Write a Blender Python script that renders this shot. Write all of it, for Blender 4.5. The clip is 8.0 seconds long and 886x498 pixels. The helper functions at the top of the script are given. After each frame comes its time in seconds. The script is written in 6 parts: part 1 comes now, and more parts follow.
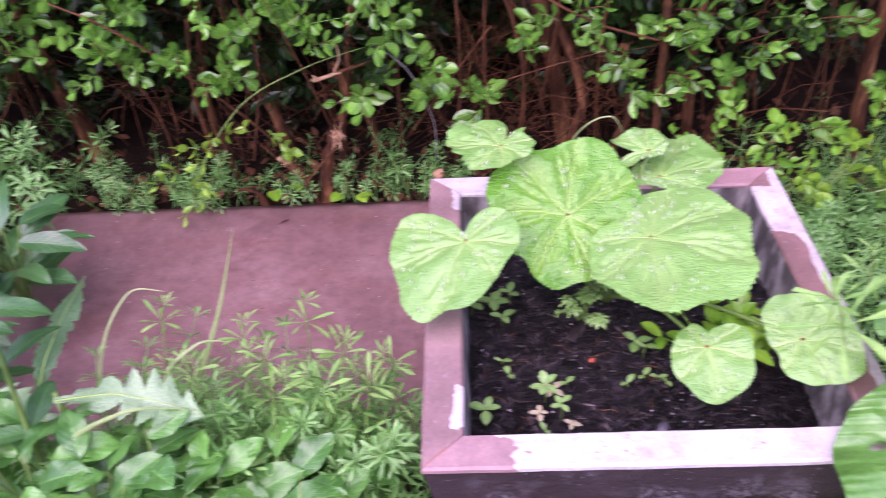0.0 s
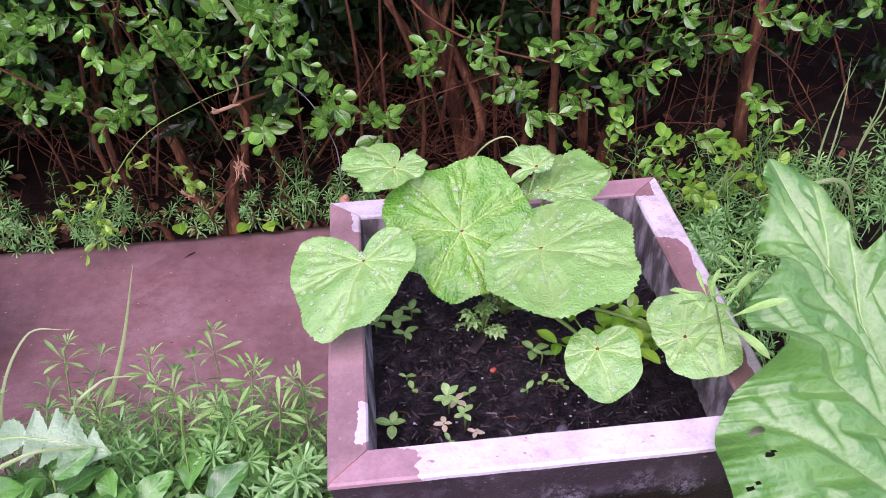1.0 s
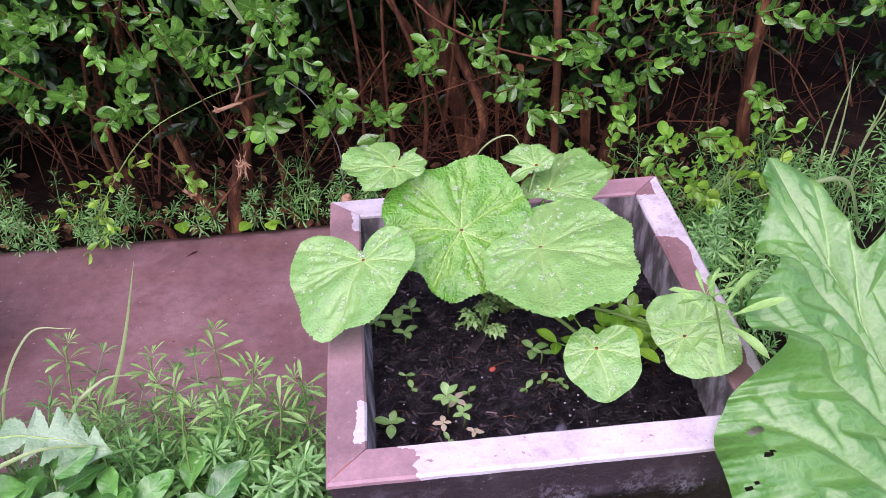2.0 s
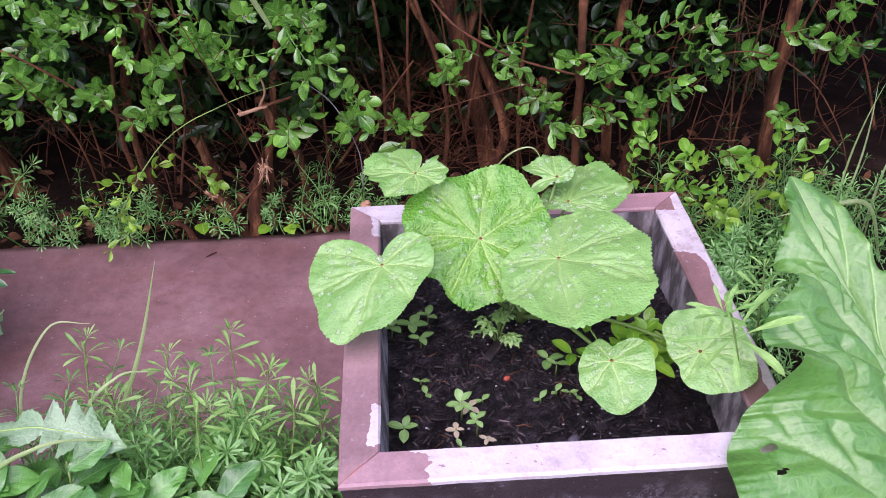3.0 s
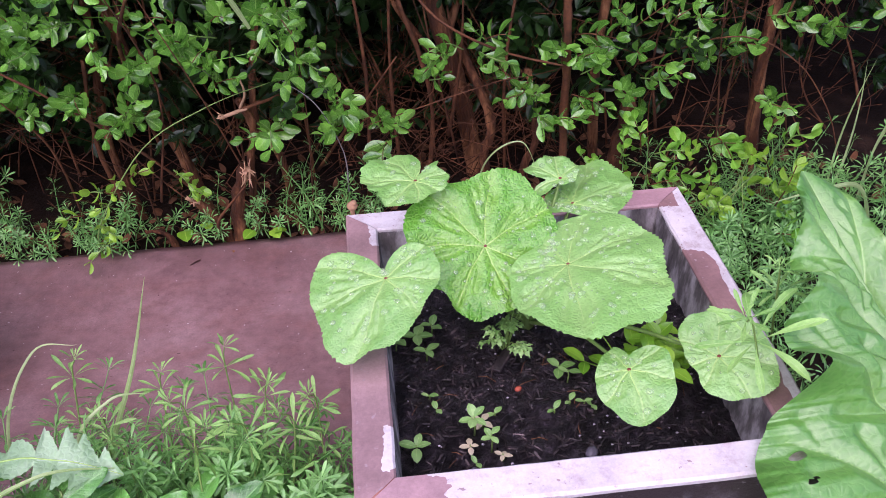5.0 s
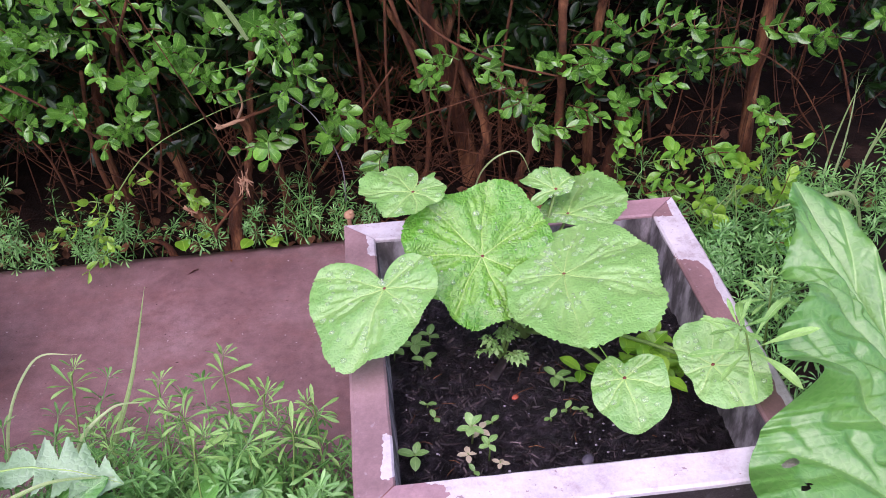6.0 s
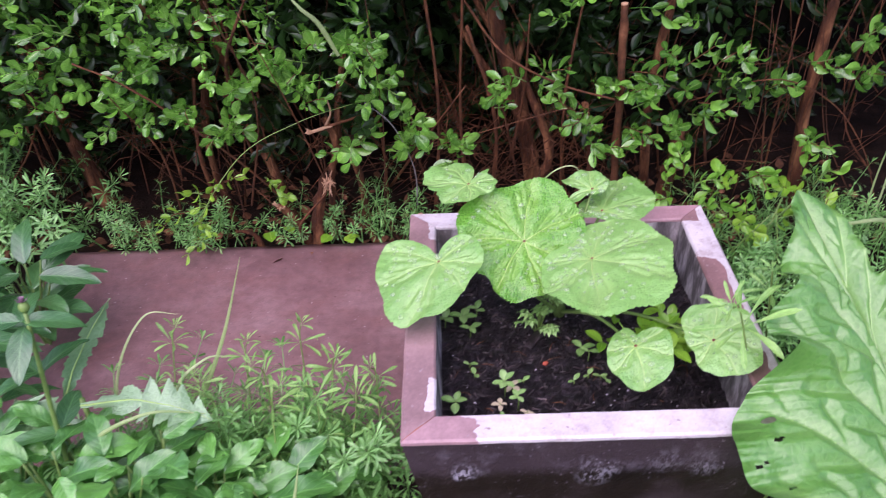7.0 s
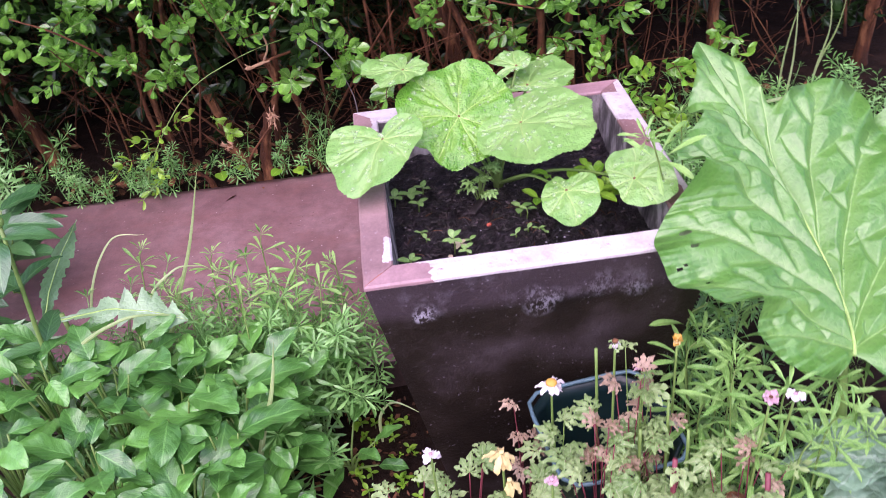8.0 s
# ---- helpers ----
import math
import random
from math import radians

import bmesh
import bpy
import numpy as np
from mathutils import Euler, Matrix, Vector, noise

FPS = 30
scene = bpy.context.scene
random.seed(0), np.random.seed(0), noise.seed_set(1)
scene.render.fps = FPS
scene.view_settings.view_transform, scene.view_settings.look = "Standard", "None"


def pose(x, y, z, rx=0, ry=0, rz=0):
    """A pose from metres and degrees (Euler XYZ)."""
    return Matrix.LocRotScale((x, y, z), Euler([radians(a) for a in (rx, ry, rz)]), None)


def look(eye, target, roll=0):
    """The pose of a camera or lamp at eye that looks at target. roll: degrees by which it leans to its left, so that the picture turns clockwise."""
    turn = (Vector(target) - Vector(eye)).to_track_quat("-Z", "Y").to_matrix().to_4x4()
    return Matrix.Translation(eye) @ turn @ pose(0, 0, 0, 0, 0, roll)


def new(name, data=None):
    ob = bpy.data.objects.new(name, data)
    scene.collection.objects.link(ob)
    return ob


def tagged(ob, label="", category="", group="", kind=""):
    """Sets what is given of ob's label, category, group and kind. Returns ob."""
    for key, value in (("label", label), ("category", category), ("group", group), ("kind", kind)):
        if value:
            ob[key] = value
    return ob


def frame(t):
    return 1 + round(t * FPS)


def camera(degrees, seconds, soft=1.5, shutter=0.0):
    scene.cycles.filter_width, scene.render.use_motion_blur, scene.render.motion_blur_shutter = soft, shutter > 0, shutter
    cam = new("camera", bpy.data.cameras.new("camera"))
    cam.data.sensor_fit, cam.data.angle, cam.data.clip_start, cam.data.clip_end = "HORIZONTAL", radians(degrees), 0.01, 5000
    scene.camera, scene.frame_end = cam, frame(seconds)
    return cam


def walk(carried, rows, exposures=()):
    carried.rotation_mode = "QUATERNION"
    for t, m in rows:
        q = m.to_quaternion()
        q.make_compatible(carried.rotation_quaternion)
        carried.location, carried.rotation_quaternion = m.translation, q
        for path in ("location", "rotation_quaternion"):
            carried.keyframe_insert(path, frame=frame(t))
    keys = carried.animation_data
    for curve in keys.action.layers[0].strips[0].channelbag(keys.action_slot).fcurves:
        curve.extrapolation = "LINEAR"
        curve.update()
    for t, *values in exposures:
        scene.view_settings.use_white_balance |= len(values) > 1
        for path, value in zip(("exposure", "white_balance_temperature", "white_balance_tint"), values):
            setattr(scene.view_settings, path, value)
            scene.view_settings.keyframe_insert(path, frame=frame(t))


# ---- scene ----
cam = camera(53.6, 8.0, soft=0.75, shutter=0.25)
PATH = [
    (0, (0.054, -0.503, 1.095), (-0.015, 1.082, -0.122), -3.4),
    (0.2, (0.068, -0.518, 1.088), (0.138, 1.081, -0.111), -0.5),
    (0.5, (0.079, -0.527, 1.101), (0.165, 1.072, -0.098), -1.9),
    (1, (0.077, -0.531, 1.104), (0.195, 1.082, -0.073), -2.4),
    (2.3, (0.084, -0.53, 1.105), (0.187, 1.081, -0.075), -2.6),
    (2.5, (0.081, -0.529, 1.106), (0.172, 1.088, -0.066), -1.5),
    (3, (0.079, -0.538, 1.104), (0.152, 1.091, -0.053), -1.4),
    (3.5, (0.066, -0.524, 1.098), (0.151, 1.088, -0.082), -1.7),
    (4, (0.052, -0.497, 1.104), (0.174, 1.102, -0.091), -2.1),
    (5.5, (0.048, -0.491, 1.108), (0.178, 1.118, -0.073), -2.5),
    (6, (0.046, -0.499, 1.117), (0.187, 1.115, -0.056), -2.3),
    (6.5, (0.066, -0.559, 1.14), (0.188, 1.092, 0.018), -2.9),
    (6.8, (0.075, -0.644, 1.156), (0.117, 1.021, 0.05), -2.6),
    (7, (0.068, -0.683, 1.171), (0.04, 0.979, 0.058), -2.4),
    (7.2, (0.074, -0.714, 1.16), (-0.016, 0.931, 0.025), -4.5),
    (7.5, (0.086, -0.755, 1.162), (0.007, 0.901, 0.042), -4.9),
    (7.8, (0.083, -0.812, 1.147), (0.113, 0.797, -0.041), -4.7),
    (8, (0.062, -0.854, 1.112), (0.139, 0.772, -0.05), -6.2),
]

walk(cam, [(t, look(eye, target, roll)) for t, eye, target, roll in PATH], [(0.0, 1.16, 6300, 58), (0.5, 1.02, 6250, 57), (2.5, 0.88, 6250, 45), (6.5, 0.83, 6250, 42), (7.2, 0.94, 6300, 43), (8.0, 1.13, 6350, 49)])

# ---------------------------------------------------------------- light
world = bpy.data.worlds.new("overcast_sky")
scene.world = world
world.use_nodes = True
wn = world.node_tree.nodes
sky = wn.new("ShaderNodeTexSky")
sky.sky_type = "NISHITA"
sky.sun_disc = False
sky.sun_elevation = radians(52)
sky.sun_rotation = radians(200)
sky.air_density, sky.dust_density, sky.ozone_density = 1.0, 1.6, 1.0
world.node_tree.links.new(sky.outputs[0], wn["Background"].inputs[0])
wn["Background"].inputs[1].default_value = 0.125

sun = new("sun", bpy.data.lights.new("sun", "SUN"))
sun.data.energy, sun.data.angle, sun.data.color = 1.9, radians(85), (1.0, 0.96, 0.94)
sun.matrix_world = look((-0.9, -1.4, 3.0), (0, 0, 0))


# ---------------------------------------------------------------- materials
def material(name):
    m = bpy.data.materials.new(name)
    m.use_nodes = True
    nodes, links = m.node_tree.nodes, m.node_tree.links
    return m, nodes, links, nodes["Principled BSDF"]


def add_node(nodes, kind, **values):
    n = nodes.new(kind)
    for key, value in values.items():
        n.inputs[key.replace("_", " ")].default_value = value
    return n


def ramp(nodes, links, source, stops):
    n = nodes.new("ShaderNodeValToRGB")
    links.new(source, n.inputs[0])
    while len(n.color_ramp.elements) < len(stops):
        n.color_ramp.elements.new(0.5)
    for e, (at, colour) in zip(n.color_ramp.elements, stops):
        e.position, e.color = at, (*colour, 1)
    return n.outputs[0]


def blend(nodes, links, factor, a, b, how="MIX"):
    n = nodes.new("ShaderNodeMix")
    n.data_type, n.blend_type = "RGBA", how
    for socket, value in ((n.inputs[0], factor), (n.inputs[6], a), (n.inputs[7], b)):
        if isinstance(value, (int, float)):
            socket.default_value = value
        elif isinstance(value, tuple):
            socket.default_value = (*value, 1)
        else:
            links.new(value, socket)
    return n.outputs[2]


def coords(nodes, links, which="Object", scale=(1, 1, 1)):
    c = nodes.new("ShaderNodeTexCoord")
    m = nodes.new("ShaderNodeMapping")
    m.inputs["Scale"].default_value = scale
    links.new(c.outputs[which], m.inputs[0])
    return m.outputs[0]


def noise_at(nodes, links, where, scale, detail=4.0, rough=0.55):
    n = add_node(nodes, "ShaderNodeTexNoise", Scale=scale, Detail=detail, Roughness=rough)
    links.new(where, n.inputs["Vector"])
    return n.outputs["Fac"]


def bump(nodes, links, bsdf, height, strength, distance):
    b = add_node(nodes, "ShaderNodeBump", Strength=strength, Distance=distance)
    links.new(height, b.inputs["Height"])
    links.new(b.outputs[0], bsdf.inputs["Normal"])


def leaf_material(name, dark, light, vein, rough=0.4, through_light=0.25, veins=8.0, islands=True, blister=0.0, pale=0.0, wet=0.3, net=0.9, ribbed=False, gloss=0.16, relief=0.6, shine=0.5):
    """A leaf's skin: two greens by noise and piece, paler veins along the blade's own length and width, a little light let through."""
    m, nodes, links, bsdf = material(name)
    where = coords(nodes, links)
    big = noise_at(nodes, links, where, 14.0, 3.0)
    tint = ramp(nodes, links, big, ((0.3, dark), (0.7, light)))
    rnd = nodes.new("ShaderNodeObjectInfo").outputs["Random"]
    if islands:
        both_ways = nodes.new("ShaderNodeMath")
        both_ways.operation = "ADD"
        links.new(nodes.new("ShaderNodeNewGeometry").outputs["Random Per Island"], both_ways.inputs[0])
        links.new(rnd, both_ways.inputs[1])
        wrapped = nodes.new("ShaderNodeMath")
        wrapped.operation = "FRACT"
        links.new(both_ways.outputs[0], wrapped.inputs[0])
        rnd = wrapped.outputs[0]
    shade = ramp(nodes, links, rnd, ((0.0, dark), (0.55, tuple(a * 0.62 + b * 0.38 for a, b in zip(dark, light))), (1.0, light)))
    tint = blend(nodes, links, 0.6, tint, shade)
    uv = nodes.new("ShaderNodeUVMap").outputs[0]
    sep = nodes.new("ShaderNodeSeparateXYZ")
    links.new(uv, sep.inputs[0])

    def calc(how, a, b=None):
        n = nodes.new("ShaderNodeMath")
        n.operation = how
        for socket, value in zip(n.inputs, (a, b)):
            if value is None:
                continue
            if isinstance(value, (int, float)):
                socket.default_value = value
            else:
                links.new(value, socket)
        return n.outputs[0]

    across = calc("ABSOLUTE", calc("SUBTRACT", sep.outputs[1], 0.5))
    along = calc("SUBTRACT", sep.outputs[0], calc("MULTIPLY", across, 0.55))
    saw = calc("ABSOLUTE", calc("SUBTRACT", calc("FRACT", calc("MULTIPLY", along, veins)), 0.5))
    side = calc("LESS_THAN", saw, 0.055)
    side = calc("MULTIPLY", side, 0.45)
    mid = calc("LESS_THAN", across, 0.03)
    both = calc("MAXIMUM", side, calc("MULTIPLY", mid, 0.85))
    if ribbed:
        # the UV's second value is the distance to the nearest vein, 1 being 25 mm
        def fall(near, far, most):
            r = nodes.new("ShaderNodeMapRange")
            r.interpolation_type = "SMOOTHSTEP"
            links.new(sep.outputs[1], r.inputs[0])
            r.inputs[1].default_value, r.inputs[2].default_value, r.inputs[3].default_value, r.inputs[4].default_value = near, far, most, 0.0
            return r.outputs[0]

        both = calc("MAXIMUM", fall(0.015, 0.06, 0.65), fall(0.0, 0.55, 0.24))
    tint = blend(nodes, links, both, tint, vein)
    fine = noise_at(nodes, links, where, 160.0, 3.0)
    tint = blend(nodes, links, 0.25, tint, ramp(nodes, links, fine, ((0.3, (0.35, 0.35, 0.35)), (0.7, (0.75, 0.75, 0.7)))), "OVERLAY")
    bsdf.inputs["Roughness"].default_value = rough
    bsdf.inputs["Specular IOR Level"].default_value = shine
    bsdf.inputs["Coat IOR"].default_value = 1.6
    bsdf.inputs["Coat Weight"].default_value, bsdf.inputs["Coat Roughness"].default_value = wet, gloss
    bsdf.inputs["Sheen Weight"].default_value, bsdf.inputs["Sheen Roughness"].default_value = pale, 0.4
    height = calc("ADD", calc("MULTIPLY", saw, 1.2), calc("MULTIPLY", fine, 0.5))
    if blister:
        v = add_node(nodes, "ShaderNodeTexVoronoi", Scale=blister)
        v.feature = "DISTANCE_TO_EDGE"
        bent = nodes.new("ShaderNodeVectorMath")
        bent.operation = "MULTIPLY_ADD"
        swirl = add_node(nodes, "ShaderNodeTexNoise", Scale=blister * 0.6, Detail=2.0)
        links.new(where, swirl.inputs["Vector"])
        links.new(swirl.outputs["Color"], bent.inputs[0])
        bent.inputs[1].default_value = (0.6 / blister,) * 3
        links.new(where, bent.inputs[2])
        links.new(bent.outputs[0], v.inputs["Vector"])
        cell = calc("MINIMUM", calc("MULTIPLY", v.outputs["Distance"], 3.0), 1.0)
        height = calc("ADD", height, calc("MULTIPLY", cell, net))
        tint = blend(nodes, links, calc("MULTIPLY", calc("SUBTRACT", 1.0, cell), 0.16), tint, vein)
    links.new(tint, bsdf.inputs["Base Color"])
    bump(nodes, links, bsdf, height, relief, 0.002)
    t = nodes.new("ShaderNodeBsdfTranslucent")
    links.new(blend(nodes, links, 0.5, tint, light), t.inputs[0])
    mix = nodes.new("ShaderNodeMixShader")
    mix.inputs[0].default_value = through_light
    links.new(bsdf.outputs[0], mix.inputs[1])
    links.new(t.outputs[0], mix.inputs[2])
    links.new(mix.outputs[0], nodes["Material Output"].inputs[0])
    return m


def mottled(name, stops, scale=8.0, rough=0.7, grain=120.0, relief=0.002, strength=0.5, spec=0.4, stretch=(1, 1, 1), islands=False):
    """A surface of several colours in patches, with fine grain over them."""
    m, nodes, links, bsdf = material(name)
    where = coords(nodes, links, scale=stretch)
    tint = ramp(nodes, links, noise_at(nodes, links, where, scale, 6.0, 0.6), stops)
    fine = noise_at(nodes, links, where, grain, 5.0, 0.65)
    tint = blend(nodes, links, 0.45, tint, ramp(nodes, links, fine, ((0.25, (0.2, 0.2, 0.2)), (0.75, (0.8, 0.8, 0.8)))), "OVERLAY")
    if islands:
        rnd = nodes.new("ShaderNodeNewGeometry").outputs["Random Per Island"]
        tint = blend(nodes, links, 0.5, tint, ramp(nodes, links, rnd, ((0.0, (0.15, 0.15, 0.15)), (1.0, (0.8, 0.8, 0.8)))), "OVERLAY")
    links.new(tint, bsdf.inputs["Base Color"])
    bsdf.inputs["Specular IOR Level"].default_value = spec
    links.new(ramp(nodes, links, fine, ((0.2, (rough - 0.15,) * 3), (0.8, (min(1, rough + 0.15),) * 3))), bsdf.inputs["Roughness"])
    bump(nodes, links, bsdf, fine, strength, relief)
    return m


def rim_material(name, bare, axis, stops, cross=None, edge=None):
    """Concrete coping with worn white paint. stops: (metres along axis, 0 bare or 1 painted); cross: the same across it; edge: paint kept across it besides."""
    m, nodes, links, bsdf = material(name)
    where = coords(nodes, links)
    wobble = noise_at(nodes, links, where, 26.0, 4.0, 0.55)
    sep = nodes.new("ShaderNodeSeparateXYZ")
    links.new(where, sep.inputs[0])

    def bands(axis, stops, sway):
        shift = nodes.new("ShaderNodeMath")
        shift.operation = "MULTIPLY_ADD"
        links.new(wobble, shift.inputs[0])
        shift.inputs[1].default_value = sway
        links.new(sep.outputs[axis], shift.inputs[2])
        scaled = nodes.new("ShaderNodeMath")
        scaled.operation = "MULTIPLY"
        links.new(shift.outputs[0], scaled.inputs[0])
        scaled.inputs[1].default_value = 2.0
        r = nodes.new("ShaderNodeValToRGB")
        r.color_ramp.interpolation = "CONSTANT"
        links.new(scaled.outputs[0], r.inputs[0])
        while len(r.color_ramp.elements) < len(stops):
            r.color_ramp.elements.new(0.5)
        for e, (at, on) in zip(r.color_ramp.elements, stops):
            e.position, e.color = (at + sway / 2) * 2.0, (on, on, on, 1)
        return r.outputs[0]

    worn = bands(axis, stops, 0.075)
    if cross:
        worn = blend(nodes, links, 1.0, worn, bands(1 - axis, cross, 0.03), "MULTIPLY")
    if edge:
        worn = blend(nodes, links, 1.0, worn, bands(1 - axis, edge, 0.02), "LIGHTEN")
    scuff = ramp(nodes, links, noise_at(nodes, links, coords(nodes, links, scale=(1, 1, 1)), 45.0, 7.0, 0.75), ((0.34, (0.55, 0.55, 0.55)), (0.50, (1, 1, 1))))
    worn = blend(nodes, links, 1.0, worn, scuff, "MULTIPLY")
    spots = noise_at(nodes, links, where, 150.0, 2.0, 0.5)
    hole = ramp(nodes, links, spots, ((0.26, (1, 1, 1)), (0.32, (0, 0, 0))))
    fine = noise_at(nodes, links, where, 220.0, 4.0, 0.7)
    under = ramp(nodes, links, noise_at(nodes, links, where, 20.0, 5.0), ((0.3, tuple(c * 0.78 for c in bare)), (0.7, tuple(min(1, c * 1.25) for c in bare))))
    over = ramp(nodes, links, noise_at(nodes, links, where, 22.0, 5.0), ((0.3, (0.52, 0.485, 0.50)), (0.7, (0.68, 0.65, 0.66))))
    tint = blend(nodes, links, worn, under, over)
    tint = blend(nodes, links, hole, tint, (0.34, 0.25, 0.26))
    tint = blend(nodes, links, 0.3, tint, ramp(nodes, links, fine, ((0.3, (0.3, 0.3, 0.3)), (0.7, (0.75, 0.75, 0.75)))), "OVERLAY")
    links.new(tint, bsdf.inputs["Base Color"])
    bsdf.inputs["Roughness"].default_value = 0.5
    bump(nodes, links, bsdf, fine, 0.4, 0.001)
    return m


def face_material():
    """The pot's flanks: near-black wet concrete, brown with algae, with white salts bloomed in blotches under the coping."""
    m, nodes, links, bsdf = material("wet_dark_concrete")
    where = coords(nodes, links)
    tint = ramp(nodes, links, noise_at(nodes, links, where, 7.0, 6.0, 0.6), ((0.35, (0.009, 0.006, 0.004)), (0.5, (0.020, 0.014, 0.010)), (0.62, (0.046, 0.034, 0.034)), (0.75, (0.09, 0.075, 0.08))))
    sep = nodes.new("ShaderNodeSeparateXYZ")
    links.new(where, sep.inputs[0])
    band = nodes.new("ShaderNodeMapRange")
    links.new(sep.outputs[2], band.inputs[0])
    band.inputs[1].default_value, band.inputs[2].default_value = 0.455, 0.475
    bloom = noise_at(nodes, links, coords(nodes, links, scale=(1, 1, 0.8)), 16.0, 8.0, 0.72)
    mask = ramp(nodes, links, bloom, ((0.52, (0, 0, 0)), (0.74, (1, 1, 1))))
    cut = nodes.new("ShaderNodeMath")
    cut.operation = "MULTIPLY"
    links.new(mask, cut.inputs[0])
    links.new(band.outputs[0], cut.inputs[1])
    tint = blend(nodes, links, cut.outputs[0], tint, (0.30, 0.28, 0.33))
    for centre, size in (((0.072, 0.012, 0.468), 0.021), ((0.067, 0.012, 0.462), 0.015), ((0.220, 0.012, 0.455), 0.026), ((0.212, 0.012, 0.480), 0.018), ((0.238, 0.012, 0.470), 0.020), ((0.30, 0.012, 0.482), 0.030), ((0.345, 0.012, 0.470), 0.026)):
        d = nodes.new("ShaderNodeVectorMath")
        d.operation = "DISTANCE"
        links.new(where, d.inputs[0])
        d.inputs[1].default_value = centre
        near = nodes.new("ShaderNodeMapRange")
        links.new(d.outputs["Value"], near.inputs[0])
        near.inputs[1].default_value, near.inputs[2].default_value, near.inputs[3].default_value, near.inputs[4].default_value = 0.002, size, 1.2 if centre[0] < 0.1 else 0.55, 0.0
        speck = noise_at(nodes, links, coords(nodes, links, scale=(1.4, 1, 0.7)), 110.0, 6.0, 0.8)
        spot = nodes.new("ShaderNodeMath")
        spot.operation = "MULTIPLY"
        links.new(near.outputs[0], spot.inputs[0])
        links.new(ramp(nodes, links, speck, ((0.47, (0, 0, 0)), (0.56, (1, 1, 1)))), spot.inputs[1])
        tint = blend(nodes, links, spot.outputs[0], tint, (0.55, 0.54, 0.62))
    upper = nodes.new("ShaderNodeMath")
    upper.operation = "MULTIPLY"
    links.new(band.outputs[0], upper.inputs[0])
    upper.inputs[1].default_value = 0.55
    tint = blend(nodes, links, upper.outputs[0], tint, (0.085, 0.062, 0.075))
    patchy = ramp(nodes, links, noise_at(nodes, links, where, 11.0, 3.0), ((0.42, (0.1, 0.1, 0.1)), (0.66, (1, 1, 1))))
    dot = nodes.new("ShaderNodeMath")
    dot.operation = "MULTIPLY"
    links.new(ramp(nodes, links, noise_at(nodes, links, where, 190.0, 2.0), ((0.66, (0, 0, 0)), (0.72, (1, 1, 1)))), dot.inputs[0])
    links.new(patchy, dot.inputs[1])
    tint = blend(nodes, links, dot.outputs[0], tint, (0.30, 0.27, 0.31))
    fine = noise_at(nodes, links, where, 150.0, 5.0, 0.7)
    links.new(tint, bsdf.inputs["Base Color"])
    bsdf.inputs["Roughness"].default_value = 0.5
    bsdf.inputs["Specular IOR Level"].default_value = 0.3
    bump(nodes, links, bsdf, fine, 0.8, 0.003)
    return m


def plain(name, colour, rough=0.5, spec=0.5, metal=0.0):
    m, nodes, links, bsdf = material(name)
    where = coords(nodes, links)
    n = noise_at(nodes, links, where, 60.0, 4.0)
    links.new(ramp(nodes, links, n, ((0.3, tuple(c * 0.8 for c in colour)), (0.7, tuple(min(1, c * 1.15) for c in colour)))), bsdf.inputs["Base Color"])
    bsdf.inputs["Roughness"].default_value, bsdf.inputs["Specular IOR Level"].default_value = rough, spec
    return m


